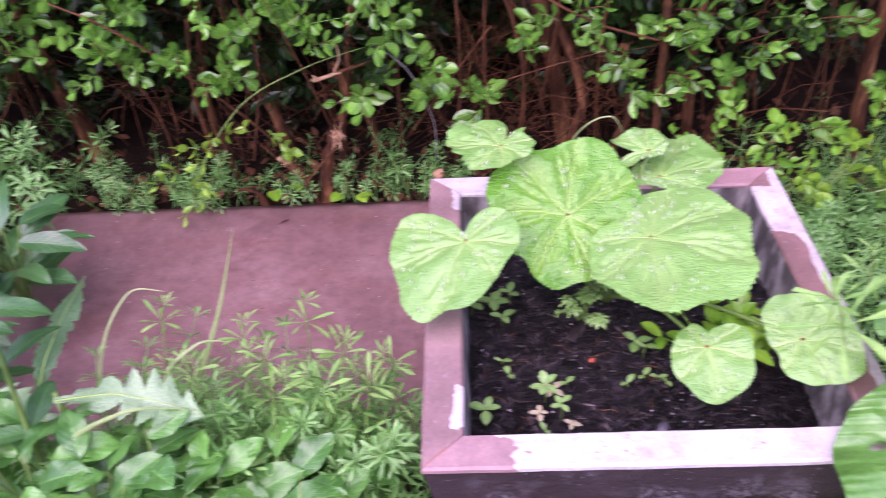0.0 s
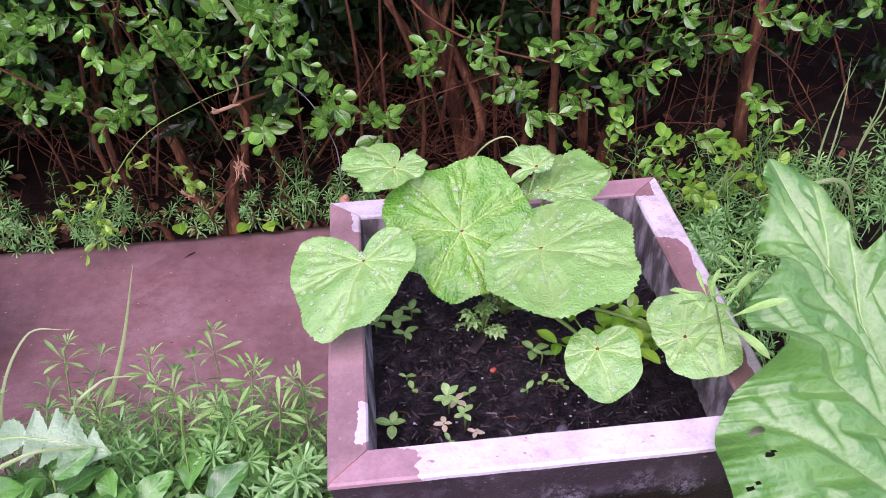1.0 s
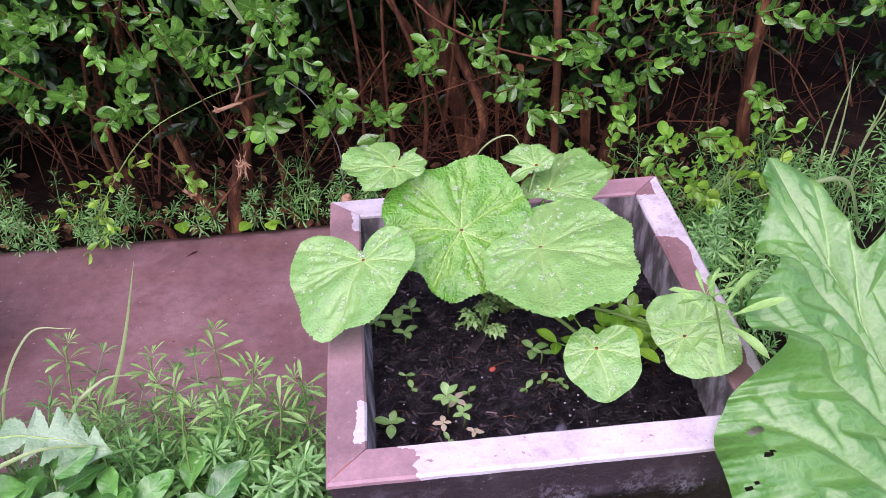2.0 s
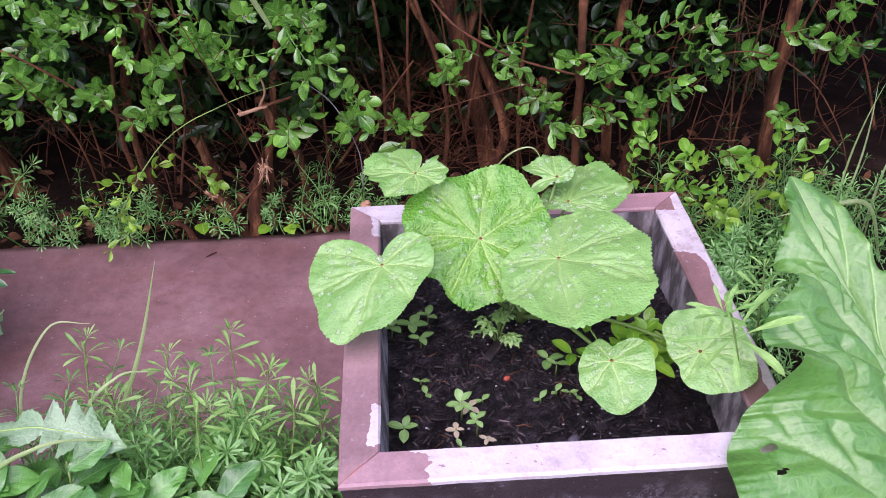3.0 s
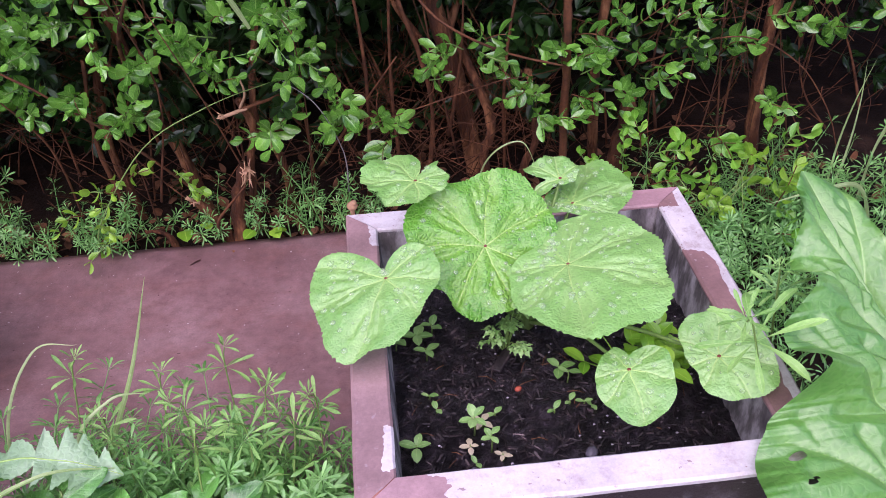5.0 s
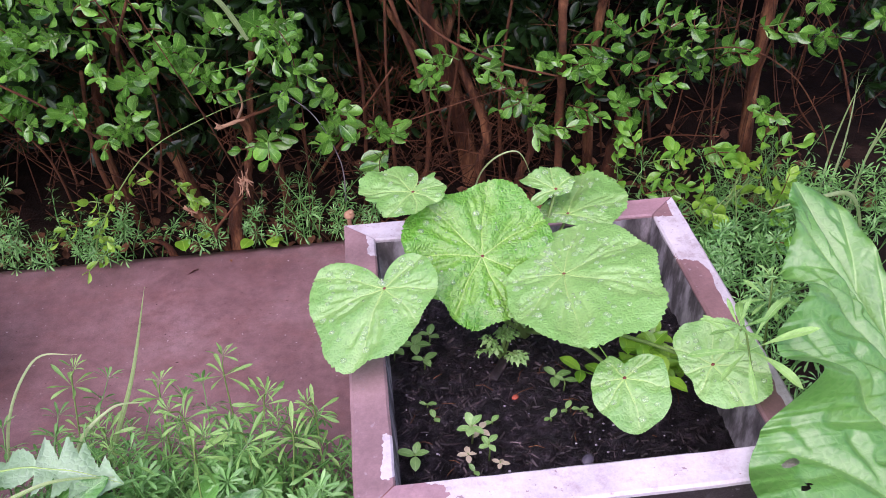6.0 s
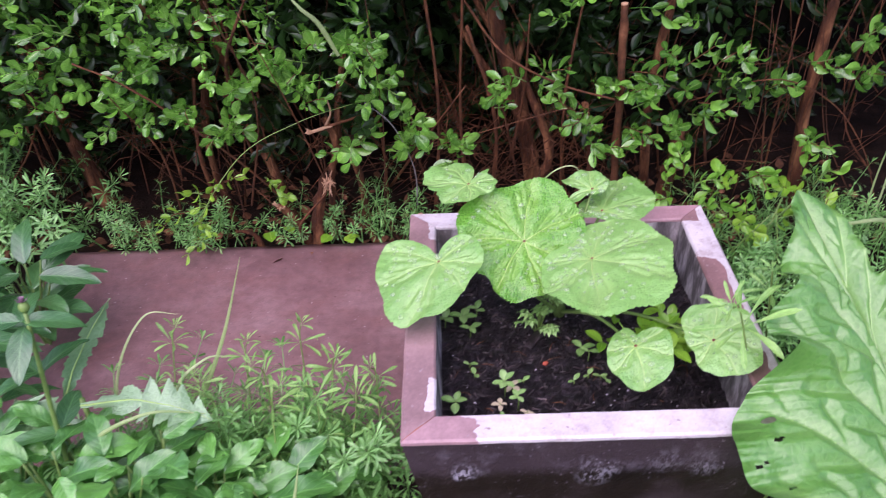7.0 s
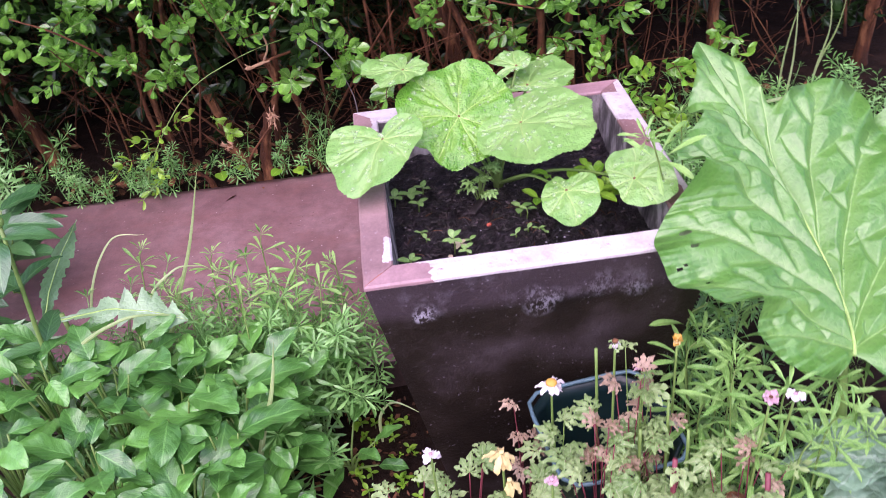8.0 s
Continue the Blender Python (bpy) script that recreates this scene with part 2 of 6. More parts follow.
def slab_material():
    """Wet mauve concrete: broad damp patches, reddish stains, a mottled grain and sparse pale flecks."""
    m, nodes, links, bsdf = material("mauve_concrete")
    where = coords(nodes, links)
    tint = ramp(nodes, links, noise_at(nodes, links, where, 4.5, 6.0, 0.65), ((0.3, (0.160, 0.084, 0.084)), (0.5, (0.230, 0.130, 0.130)), (0.72, (0.31, 0.195, 0.195))))
    stain = ramp(nodes, links, noise_at(nodes, links, coords(nodes, links, scale=(0.7, 1.3, 1)), 9.0, 5.0, 0.7), ((0.48, (0, 0, 0)), (0.66, (1, 1, 1))))
    half = nodes.new("ShaderNodeMath")
    half.operation = "MULTIPLY"
    links.new(stain, half.inputs[0])
    half.inputs[1].default_value = 0.55
    tint = blend(nodes, links, half.outputs[0], tint, (0.205, 0.098, 0.090))
    coarse = noise_at(nodes, links, where, 38.0, 6.0, 0.75)
    tint = blend(nodes, links, 0.6, tint, ramp(nodes, links, coarse, ((0.3, (0.27, 0.27, 0.27)), (0.7, (0.72, 0.72, 0.72)))), "OVERLAY")
    grain = noise_at(nodes, links, coords(nodes, links, scale=(1, 1.8, 1)), 330.0, 3.0, 0.7)
    tint = blend(nodes, links, 0.35, tint, ramp(nodes, links, grain, ((0.3, (0.25, 0.25, 0.25)), (0.7, (0.75, 0.75, 0.75)))), "OVERLAY")
    pit = ramp(nodes, links, noise_at(nodes, links, coords(nodes, links, scale=(1, 1.5, 1)), 95.0, 2.0), ((0.25, (1, 1, 1)), (0.30, (0, 0, 0))))
    tint = blend(nodes, links, pit, tint, (0.09, 0.042, 0.040))
    fleck = ramp(nodes, links, noise_at(nodes, links, where, 120.0, 1.0), ((0.74, (0, 0, 0)), (0.78, (1, 1, 1))))
    tint = blend(nodes, links, fleck, tint, (0.5, 0.42, 0.42))
    links.new(tint, bsdf.inputs["Base Color"])
    links.new(ramp(nodes, links, coarse, ((0.3, (0.34,) * 3), (0.7, (0.62,) * 3))), bsdf.inputs["Roughness"])
    bsdf.inputs["Specular IOR Level"].default_value = 0.4
    bump(nodes, links, bsdf, noise_at(nodes, links, where, 150.0, 6.0, 0.8), 0.5, 0.0015)
    return m


M_SLAB = slab_material()
# earth stains and the plants' shade, both put into one colour
M_SLAB_EDGE = mottled("shaded_dirty_concrete", ((0.3, (0.030, 0.018, 0.016)), (0.55, (0.062, 0.038, 0.034)), (0.8, (0.12, 0.08, 0.072))), 16.0, 0.7, 120.0, 0.004, 0.7)
# palest stop also puts wet glints into the compost's colour
M_SOIL = mottled("wet_black_compost", ((0.3, (0.004, 0.003, 0.004)), (0.5, (0.013, 0.009, 0.012)), (0.68, (0.075, 0.058, 0.072))), 60.0, 0.36, 240.0, 0.012, 1.0, spec=0.6)
M_EARTH = mottled("damp_brown_earth", ((0.3, (0.007, 0.0035, 0.002)), (0.55, (0.019, 0.010, 0.006)), (0.8, (0.055, 0.030, 0.019))), 14.0, 0.85, 110.0, 0.008, 0.9, spec=0.2)
M_CHIP = mottled("bark_chips", ((0.3, (0.010, 0.007, 0.008)), (0.55, (0.032, 0.023, 0.025)), (0.72, (0.16, 0.12, 0.12))), 60.0, 0.55, 200.0, 0.002, 0.6, islands=True)
M_RIM_FRONT = rim_material("worn_white_paint", (0.36, 0.225, 0.235), 0, ((0.0, 0), (0.075, 1), (0.43, 0)))
M_RIM_LEFT = rim_material("mauve_bare_coping", (0.31, 0.195, 0.195), 1, ((0.0, 0), (0.052, 1), (0.100, 0), (0.40, 1)), ((0.0, 0), (0.029, 1)))
M_RIM_RIGHT = rim_material("half_painted_coping", (0.25, 0.145, 0.140), 1, ((0.0, 0), (0.345, 1), (0.435, 0)), edge=((0.0, 0), (0.437, 1)))
M_RIM_BACK = rim_material("pink_worn_coping", (0.36, 0.215, 0.225), 0, ((0.0, 1), (0.10, 0)))
M_FACE = face_material()
M_INNER = mottled("limed_inner_concrete", ((0.32, (0.034, 0.030, 0.030)), (0.47, (0.15, 0.135, 0.135)), (0.56, (0.36, 0.33, 0.34)), (0.70, (0.58, 0.54, 0.56))), 30.0, 0.75, 130.0, 0.002, 0.6, stretch=(1, 1, 0.45))
M_RUST = plain("red_ochre_mortar", (0.36, 0.15, 0.11), 0.7)
M_MALLOW = leaf_material("mallow_leaf", (0.095, 0.34, 0.042), (0.25, 0.57, 0.14), (0.45, 0.68, 0.24), 0.48, 0.18, 0.001, False, 210.0, 0.0, 0.8, 0.7, ribbed=True, gloss=0.34, relief=0.4, shine=0.6)
M_MALLOW_DEEP = leaf_material("mallow_leaf_deep", (0.024, 0.21, 0.006), (0.105, 0.42, 0.022), (0.40, 0.65, 0.13), 0.45, 0.15, 0.001, False, 190.0, 0.0, 0.68, 1.2, ribbed=True, gloss=0.26, relief=0.6, shine=0.55)
M_CREAM = plain("withered_cream_leaf", (0.46, 0.40, 0.27), 0.6)
M_VEIN = plain("pale_yellow_green_vein", (0.36, 0.58, 0.17), 0.45)
M_RED = plain("dark_red_leaf_joint", (0.16, 0.03, 0.02), 0.6)
M_RHUBARB = leaf_material("rhubarb_leaf", (0.040, 0.225, 0.016), (0.160, 0.43, 0.080), (0.30, 0.55, 0.15), 0.46, 0.18, 0.001, False, 130.0, 0.0, 0.80, 0.6, ribbed=True, gloss=0.32, relief=0.36, shine=0.7)
M_PRIVET = leaf_material("privet_leaf", (0.014, 0.12, 0.012), (0.26, 0.66, 0.085), (0.28, 0.57, 0.12), 0.24, 0.22, 0.001, wet=1.0, gloss=0.12, relief=0.35)
# older leaves' dark green, pushed near black for the hedge's inner shade
M_PRIVET_DARK = leaf_material("old_shaded_privet_leaf", (0.004, 0.018, 0.003), (0.020, 0.066, 0.012), (0.03, 0.07, 0.02), 0.36, 0.06, 0.001, wet=0.14, shine=0.35)
M_SAPLING = leaf_material("yellow_green_leaf", (0.11, 0.34, 0.018), (0.36, 0.68, 0.06), (0.38, 0.64, 0.10), 0.30, 0.25, 0.001, wet=0.5)
M_FRESH = leaf_material("fresh_privet_leaf", (0.07, 0.30, 0.018), (0.30, 0.68, 0.075), (0.34, 0.62, 0.12), 0.30, 0.24, 0.001, wet=0.6, gloss=0.2, relief=0.35)
# fresher cleavers green, also brightened to stand for light beneath the rhubarb
M_STRAP = leaf_material("fresh_lit_cleavers_leaf", (0.10, 0.32, 0.05), (0.40, 0.74, 0.20), (0.42, 0.66, 0.26), 0.42, 0.24, 0.001)
M_SEEDLING = leaf_material("dull_green_seedling_leaf", (0.12, 0.30, 0.06), (0.34, 0.58, 0.20), (0.36, 0.58, 0.22), 0.45, 0.2, 0.001)
M_CLEAVERS = leaf_material("cleavers_leaf", (0.045, 0.21, 0.032), (0.31, 0.69, 0.20), (0.34, 0.62, 0.26), 0.42, 0.18, 0.001)
M_ALKANET = leaf_material("broad_rough_leaf", (0.010, 0.105, 0.022), (0.17, 0.54, 0.085), (0.15, 0.44, 0.10), 0.38, 0.14, 7.0, False, 260.0, wet=0.8, net=0.4, gloss=0.26, relief=0.4)
M_THISTLE = leaf_material("grey_green_thistle_leaf", (0.11, 0.31, 0.10), (0.32, 0.53, 0.28), (0.46, 0.64, 0.48), 0.42, 0.15, 0.001, False, 120.0, wet=0.6, gloss=0.3, relief=0.35)
M_BLUEGREEN = leaf_material("blue_green_crinkled_leaf", (0.13, 0.29, 0.15), (0.30, 0.48, 0.36), (0.38, 0.55, 0.42), 0.5, 0.12, 6.0, False, 60.0, wet=0.2, net=1.6)
M_DARKLEAF = leaf_material("dark_hedge_leaf", (0.014, 0.090, 0.026), (0.080, 0.26, 0.070), (0.10, 0.28, 0.09), 0.34, 0.09, 7.0, False, 200.0, wet=0.8, net=0.4, gloss=0.24, relief=0.35)
M_GRASS = leaf_material("grass_blade", (0.22, 0.38, 0.10), (0.46, 0.60, 0.28), (0.48, 0.60, 0.32), 0.45, 0.2, 0.001)
M_GERANIUM = leaf_material("dull_geranium_leaf", (0.11, 0.25, 0.055), (0.38, 0.54, 0.22), (0.46, 0.50, 0.30), 0.55, 0.2, 0.001, False)
M_GERANIUM_RED = leaf_material("reddened_geranium_leaf", (0.26, 0.17, 0.10), (0.50, 0.38, 0.26), (0.50, 0.36, 0.28), 0.55, 0.2, 0.001, False)
M_STEM_GREEN = plain("green_stem", (0.17, 0.30, 0.07), 0.5)
M_STEM_RED = plain("crimson_stalk", (0.22, 0.045, 0.06), 0.5)
M_TWIG = mottled("brown_twig", ((0.3, (0.04, 0.014, 0.005)), (0.6, (0.14, 0.052, 0.020)), (0.85, (0.33, 0.15, 0.07))), 30.0, 0.85, 160.0, 0.003, 0.8, islands=True)
M_TRUNK = mottled("rusty_brown_bark", ((0.28, (0.020, 0.007, 0.003)), (0.48, (0.105, 0.036, 0.013)), (0.70, (0.40, 0.18, 0.075))), 26.0, 0.9, 110.0, 0.012, 1.0, stretch=(1, 1, 0.3))
M_CUT = plain("fresh_cut_wood", (0.52, 0.31, 0.18), 0.7)
M_DEAD = mottled("dead_leaf_litter", ((0.3, (0.08, 0.034, 0.016)), (0.6, (0.20, 0.085, 0.038)), (0.85, (0.40, 0.22, 0.13))), 30.0, 0.8, 120.0, 0.003, 0.6, islands=True)
M_PETAL_WHITE = plain("white_petal", (0.72, 0.68, 0.68), 0.5)
M_PETAL_YELLOW = plain("yellow_petal", (0.72, 0.60, 0.26), 0.5)
M_ORANGE = plain("orange_flower_centre", (0.62, 0.36, 0.06), 0.6)
M_PINK = plain("pink_petal", (0.55, 0.36, 0.40), 0.5)
M_BUD = plain("mauve_bud", (0.30, 0.17, 0.24), 0.6)
M_TEAL = plain("dark_teal_plastic", (0.005, 0.020, 0.022), 0.35)
M_TEAL_RIM = plain("pale_blue_plastic_edge", (0.11, 0.21, 0.25), 0.3)
M_BRICK_RED = plain("red_brick_crumb", (0.45, 0.09, 0.05), 0.7)
M_STONE = plain("grey_pebble", (0.11, 0.10, 0.13), 0.45)
# near-black puts the hedge's gap shade into the added boards' colour
M_WALL = mottled("shade_dark_board", ((0.3, (0.006, 0.004, 0.003)), (0.7, (0.014, 0.009, 0.006))), 6.0, 0.85, 60.0, 0.004, 0.6, stretch=(6, 6, 1), spec=0.1)
# pale green body colour stands in for light gathered in the drops
M_WATER, _n, _l, _b = material("rain_drop_on_leaf")
_b.inputs["Base Color"].default_value = (0.52, 0.74, 0.40, 1)
_b.inputs["Roughness"].default_value, _b.inputs["IOR"].default_value, _b.inputs["Alpha"].default_value = 0.05, 1.33, 0.27
_b.inputs["Coat Weight"].default_value, _b.inputs["Coat Roughness"].default_value = 1.0, 0.03


# ---------------------------------------------------------------- mesh tools
class Geo:
    """Vertices, faces and their UVs, gathered to make one mesh."""

    def __init__(self):
        self.v, self.f, self.uv = [], [], []

    def add(self, verts, faces, uvs=None, m=None):
        k = len(self.v)
        if m is not None:
            verts = [m @ Vector(p) for p in verts]
        self.v.extend(tuple(p) for p in verts)
        self.f.extend(tuple(i + k for i in face) for face in faces)
        self.uv.extend(uvs if uvs else [(0.0, 0.0)] * len(verts))
        return self

    def tube(self, points, radii, n=6, m=None):
        points = [Vector(p) for p in points]
        verts, faces = [], []
        side = None
        for i, p in enumerate(points):
            along = (points[min(i + 1, len(points) - 1)] - points[max(i - 1, 0)]).normalized()
            if side is None:
                side = along.orthogonal().normalized()
            side = (side - along * side.dot(along)).normalized()
            other = along.cross(side)
            r = radii[i] if isinstance(radii, (list, tuple)) else radii
            for j in range(n):
                a = 2 * math.pi * j / n
                verts.append(p + (side * math.cos(a) + other * math.sin(a)) * r)
        for i in range(len(points) - 1):
            for j in range(n):
                faces.append((i * n + j, i * n + (j + 1) % n, (i + 1) * n + (j + 1) % n, (i + 1) * n + j))
        faces.append(tuple(range(n))[::-1])
        faces.append(tuple((len(points) - 1) * n + j for j in range(n)))
        return self.add(verts, faces, None, m)

    def ball(self, centre, r, squash=(1, 1, 1), seg=8, rings=5, m=None):
        verts, faces = [], []
        for i in range(rings + 1):
            a = math.pi * i / rings
            for j in range(seg):
                b = 2 * math.pi * j / seg
                verts.append((centre[0] + r * squash[0] * math.sin(a) * math.cos(b), centre[1] + r * squash[1] * math.sin(a) * math.sin(b), centre[2] + r * squash[2] * math.cos(a)))
        for i in range(rings):
            for j in range(seg):
                faces.append((i * seg + j, (i + 1) * seg + j, (i + 1) * seg + (j + 1) % seg, i * seg + (j + 1) % seg))
        return self.add(verts, faces, None, m)

    def box(self, lo, hi, m=None):
        verts = [(x, y, z) for z in (lo[2], hi[2]) for y in (lo[1], hi[1]) for x in (lo[0], hi[0])]
        return self.add(verts, [(0, 2, 3, 1), (4, 5, 7, 6), (0, 1, 5, 4), (1, 3, 7, 5), (3, 2, 6, 7), (2, 0, 4, 6)], None, m)

    def blade(self, length, width, nu=6, nv=2, droop=0.2, fold=0.15, wave=0.0, peak=0.4, teeth=0.0, tooth_n=9, lobes=0.0, rounded=False, phase=0.0, twist=0.0, stalk=0.0, m=None):
        """A leaf along +x from the origin, facing +z: width peaks at `peak`, the tip droops by the angle `droop`, halves fold up by `fold`."""
        verts, uvs, faces = [], [], []
        x = z = 0.0
        a = 0.0
        step = length / nu
        for i in range(nu + 1):
            u = i / nu
            s = u ** (math.log(0.5) / math.log(peak))
            half = 0.5 * width * max(0.0, math.sin(math.pi * min(1, s))) ** 0.75
            half = max(half, 0.5 * width * 0.05 * (1 - u))
            if u < stalk:
                half = min(half, width * 0.04)
            if lobes and rounded:
                half *= 1 - lobes * (0.5 + 0.5 * math.cos(2 * math.pi * (u * tooth_n - 0.1)))
            elif lobes:
                k = u * tooth_n + 0.18 * math.sin(9 * u + phase)
                half *= (1 - lobes * (k % 1.0) ** 1.3 * (0.45 + 0.8 * abs(math.sin(int(k) * 2.3 + phase)))) * (1 - 0.16 * ((k * 4.3) % 1.0))
            elif teeth:
                half *= 1 - teeth * ((u * tooth_n) % 1.0)
            for j in range(2 * nv + 1):
                v = (j - nv) / nv
                w = v * half
                lift = abs(v) * half * math.sin(fold) + wave * width * math.sin(u * 13 + phase + v * 1.3) * v * v + twist * w * u
                verts.append((x - lift * math.sin(a), w * math.cos(fold), z + lift * math.cos(a)))
                uvs.append((u, 0.5 + 0.5 * v))
            a -= droop / nu * (0.5 + u)
            x += math.cos(a) * step
            z += math.sin(a) * step
        c = 2 * nv + 1
        for i in range(nu):
            for j in range(c - 1):
                faces.append((i * c + j, (i + 1) * c + j, (i + 1) * c + j + 1, i * c + j + 1))
        return self.add(verts, faces, uvs, m)

    def mesh(self, name, mat, smooth=True, sharp=False):
        me = bpy.data.meshes.new(name)
        me.from_pydata(self.v, [], self.f)
        layer = me.uv_layers.new(name="UVMap")
        loops = np.empty(len(me.loops), dtype=np.int32)
        me.loops.foreach_get("vertex_index", loops)
        layer.data.foreach_set("uv", np.array(self.uv, dtype=np.float32)[loops].ravel())
        if smooth:
            me.polygons.foreach_set("use_smooth", np.ones(len(me.polygons), dtype=bool))
        me.materials.append(mat)
        me.update()
        if sharp:
            me.set_sharp_from_angle(angle=radians(35))
        return me


def part(name, geo, mat, parent, label="", at=None, smooth=True, sharp=False):
    """One mesh object under a thing or a part."""
    me = geo if isinstance(geo, bpy.types.Mesh) else geo.mesh(name, mat, smooth, sharp)
    ob = new(name, me)
    ob.parent = parent
    if at is not None:
        ob.matrix_basis = at
    return tagged(ob, label)


def thing(name, label, category, group="", kind="", at=(0, 0, 0)):
    ob = new(name)
    ob.empty_display_size = 0.05
    ob.location = at
    return tagged(ob, label, category, group, kind)


def solid(name, geo, mat, label, category, kind="", group="", smooth=True, at=None):
    ob = new(name, geo.mesh(name, mat, smooth))
    if at is not None:
        ob.matrix_basis = at
    return tagged(ob, label, category, group, kind)


def bevelled(ob, width, segments=2):
    b = ob.modifiers.new("bevel", "BEVEL")
    b.width, b.segments, b.limit_method = width, segments, "ANGLE"
    return ob


def facing(p, way, normal, roll=0.0):
    """A pose at p with +x along way and +z near normal."""
    x = Vector(way).normalized()
    z = Vector(normal)
    z = (z - x * z.dot(x)).normalized()
    y = z.cross(x)
    m = Matrix((x, y, z)).transposed().to_4x4()
    m.translation = p
    return m @ pose(0, 0, 0, roll)


def turned(p, azimuth, pitch, roll=0.0):
    """A pose at p with +x pointing along azimuth (degrees from +x, anticlockwise), raised by pitch."""
    return Matrix.Translation(p) @ pose(0, 0, 0, 0, 0, azimuth) @ pose(0, 0, 0, 0, -pitch, 0) @ pose(0, 0, 0, roll)


def bend(points, n=10):
    """Catmull-Rom through the points."""
    pts = [Vector(p) for p in points]
    pts = [pts[0] * 2 - pts[1], *pts, pts[-1] * 2 - pts[-2]]
    out = []
    for i in range(1, len(pts) - 2):
        p0, p1, p2, p3 = pts[i - 1:i + 3]
        for k in range(n):
            t = k / n
            out.append(0.5 * (2 * p1 + (p2 - p0) * t + (2 * p0 - 5 * p1 + 4 * p2 - p3) * t * t + (3 * p1 - p0 - 3 * p2 + p3) * t ** 3))
    out.append(pts[-2])
    return out


def taper(a, b, n):
    return [a + (b - a) * i / (n - 1) for i in range(n)]


rng = random.Random(11)
U = rng.uniform
GROUND = -0.07

# ---------------------------------------------------------------- setting
g = Geo()
xs = [-60, -20, -6, *[-2.4 + 0.06 * i for i in range(84)], 6, 20, 60]
ys = [-60, -20, -6, *[-1.6 + 0.06 * i for i in range(64)], 6, 20, 60]
verts = []
for y in ys:
    for x in xs:
        near = 1.0 if abs(x) < 2.3 and -1.5 < y < 2.2 else 0.0
        bumpy = noise.noise((x * 6, y * 6, 0)) * 0.012 + noise.noise((x * 22, y * 22, 3)) * 0.005
        rise = 0.05 * max(0.0, min(1.0, (y - 1.11) / 0.08)) if near else 0.0
        verts.append((x, y, GROUND + near * bumpy + rise))
faces = [(j * len(xs) + i, j * len(xs) + i + 1, (j + 1) * len(xs) + i + 1, (j + 1) * len(xs) + i) for j in range(len(ys) - 1) for i in range(len(xs) - 1)]
g.add(verts, faces)
solid("ground", g, M_EARTH, "bare damp dark-brown garden earth", "ground", "structure")

# boards added to close the place behind the hedge, near-black as its shaded gaps
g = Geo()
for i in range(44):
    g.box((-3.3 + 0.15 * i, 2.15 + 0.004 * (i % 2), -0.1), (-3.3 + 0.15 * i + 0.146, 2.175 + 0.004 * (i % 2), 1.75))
solid("backdrop", g, M_WALL, "added boards closing the place behind the hedge, coloured shade-dark", "fence", "structure", smooth=False)

# concrete slab
g = Geo()
nx, ny = 60, 34
x0, x1, y0, y1 = -0.90, 0.42, 0.375, 1.108
verts, faces = [], []
for j in range(ny + 1):
    for i in range(nx + 1):
        x, y = x0 + (x1 - x0) * i / nx, y0 + (y1 - y0) * j / ny
        edge = (j in (0, ny)) * noise.noise((x * 9, y, 0)) * 0.006
        verts.append((x - 0.10 * max(0, (0.9 - y)) * (1 - i / nx), y + edge, noise.noise((x * 5, y * 5, 5)) * 0.0022 - (0.004 if j in (0, ny) or i in (0, nx) else 0)))
for j in range(ny):
    for i in range(nx):
        k = j * (nx + 1) + i
        faces.append((k, k + 1, k + nx + 2, k + nx + 1))
ring = [i for i in range(nx + 1)] + [(j + 1) * (nx + 1) - 1 for j in range(1, ny + 1)] + [ny * (nx + 1) + i for i in range(nx - 1, -1, -1)] + [j * (nx + 1) for j in range(ny - 1, 0, -1)]
base = len(verts)
for k in ring:
    x, y, z = verts[k]
    verts.append((x, y, GROUND - 0.03))
for a in range(len(ring)):
    b = (a + 1) % len(ring)
    faces.append((ring[a], base + a, base + b, ring[b]))
g.add(verts, faces)
slab = solid("concrete_slab", g, M_SLAB, "wet mauve concrete slab lying in the earth before the hedge", "paving slab")
# strip over the slab's front face, coloured dark for its shade and dirt
g = Geo()
sheet, quads = [], []
for i in range(nx + 1):
    x, y, z = verts[i]
    for depth, out in ((0.004, 0.000), (0.010, 0.004), (0.045, 0.005), (0.095, 0.006)):
        sheet.append((x, y - out - 0.002 * noise.noise((x * 40, depth * 60, 2)), z - depth))
for i in range(nx):
    for k in range(3):
        quads.append((4 * i + k, 4 * i + k + 1, 4 * i + k + 5, 4 * i + k + 4))
part("damp_edge", g.add(sheet, quads), M_SLAB_EDGE, slab, "earth-stained front edge, darkened for the plants' shade")

# ---------------------------------------------------------------- planter
PW, PD, RIM, TOP = 0.45, 0.48, 0.04, 0.46
planter = thing("planter", "square tapering concrete planter, dark flanks and worn mauve-white coping", "planter", at=(0, 0, GROUND))


def ring_at(inset, z):
    return [(inset, inset, z), (PW - inset, inset, z), (PW - inset, PD - inset, z), (inset, PD - inset, z)]


def flank(k, sections, inner=False):
    """One of the four walls, as a strip through the given (inset, z) sections, divided across."""
    n = 12
    verts, faces = [], []
    for inset, z in sections:
        a, b = Vector(ring_at(inset, z)[k]), Vector(ring_at(inset, z)[(k + 1) % 4])
        for i in range(n + 1):
            verts.append(a.lerp(b, i / n))
    for s in range(len(sections) - 1):
        for i in range(n):
            q = s * (n + 1) + i
            face = (q, q + 1, q + n + 2, q + n + 1)
            faces.append(face[::-1] if inner else face)
    return Geo().add(verts, faces)


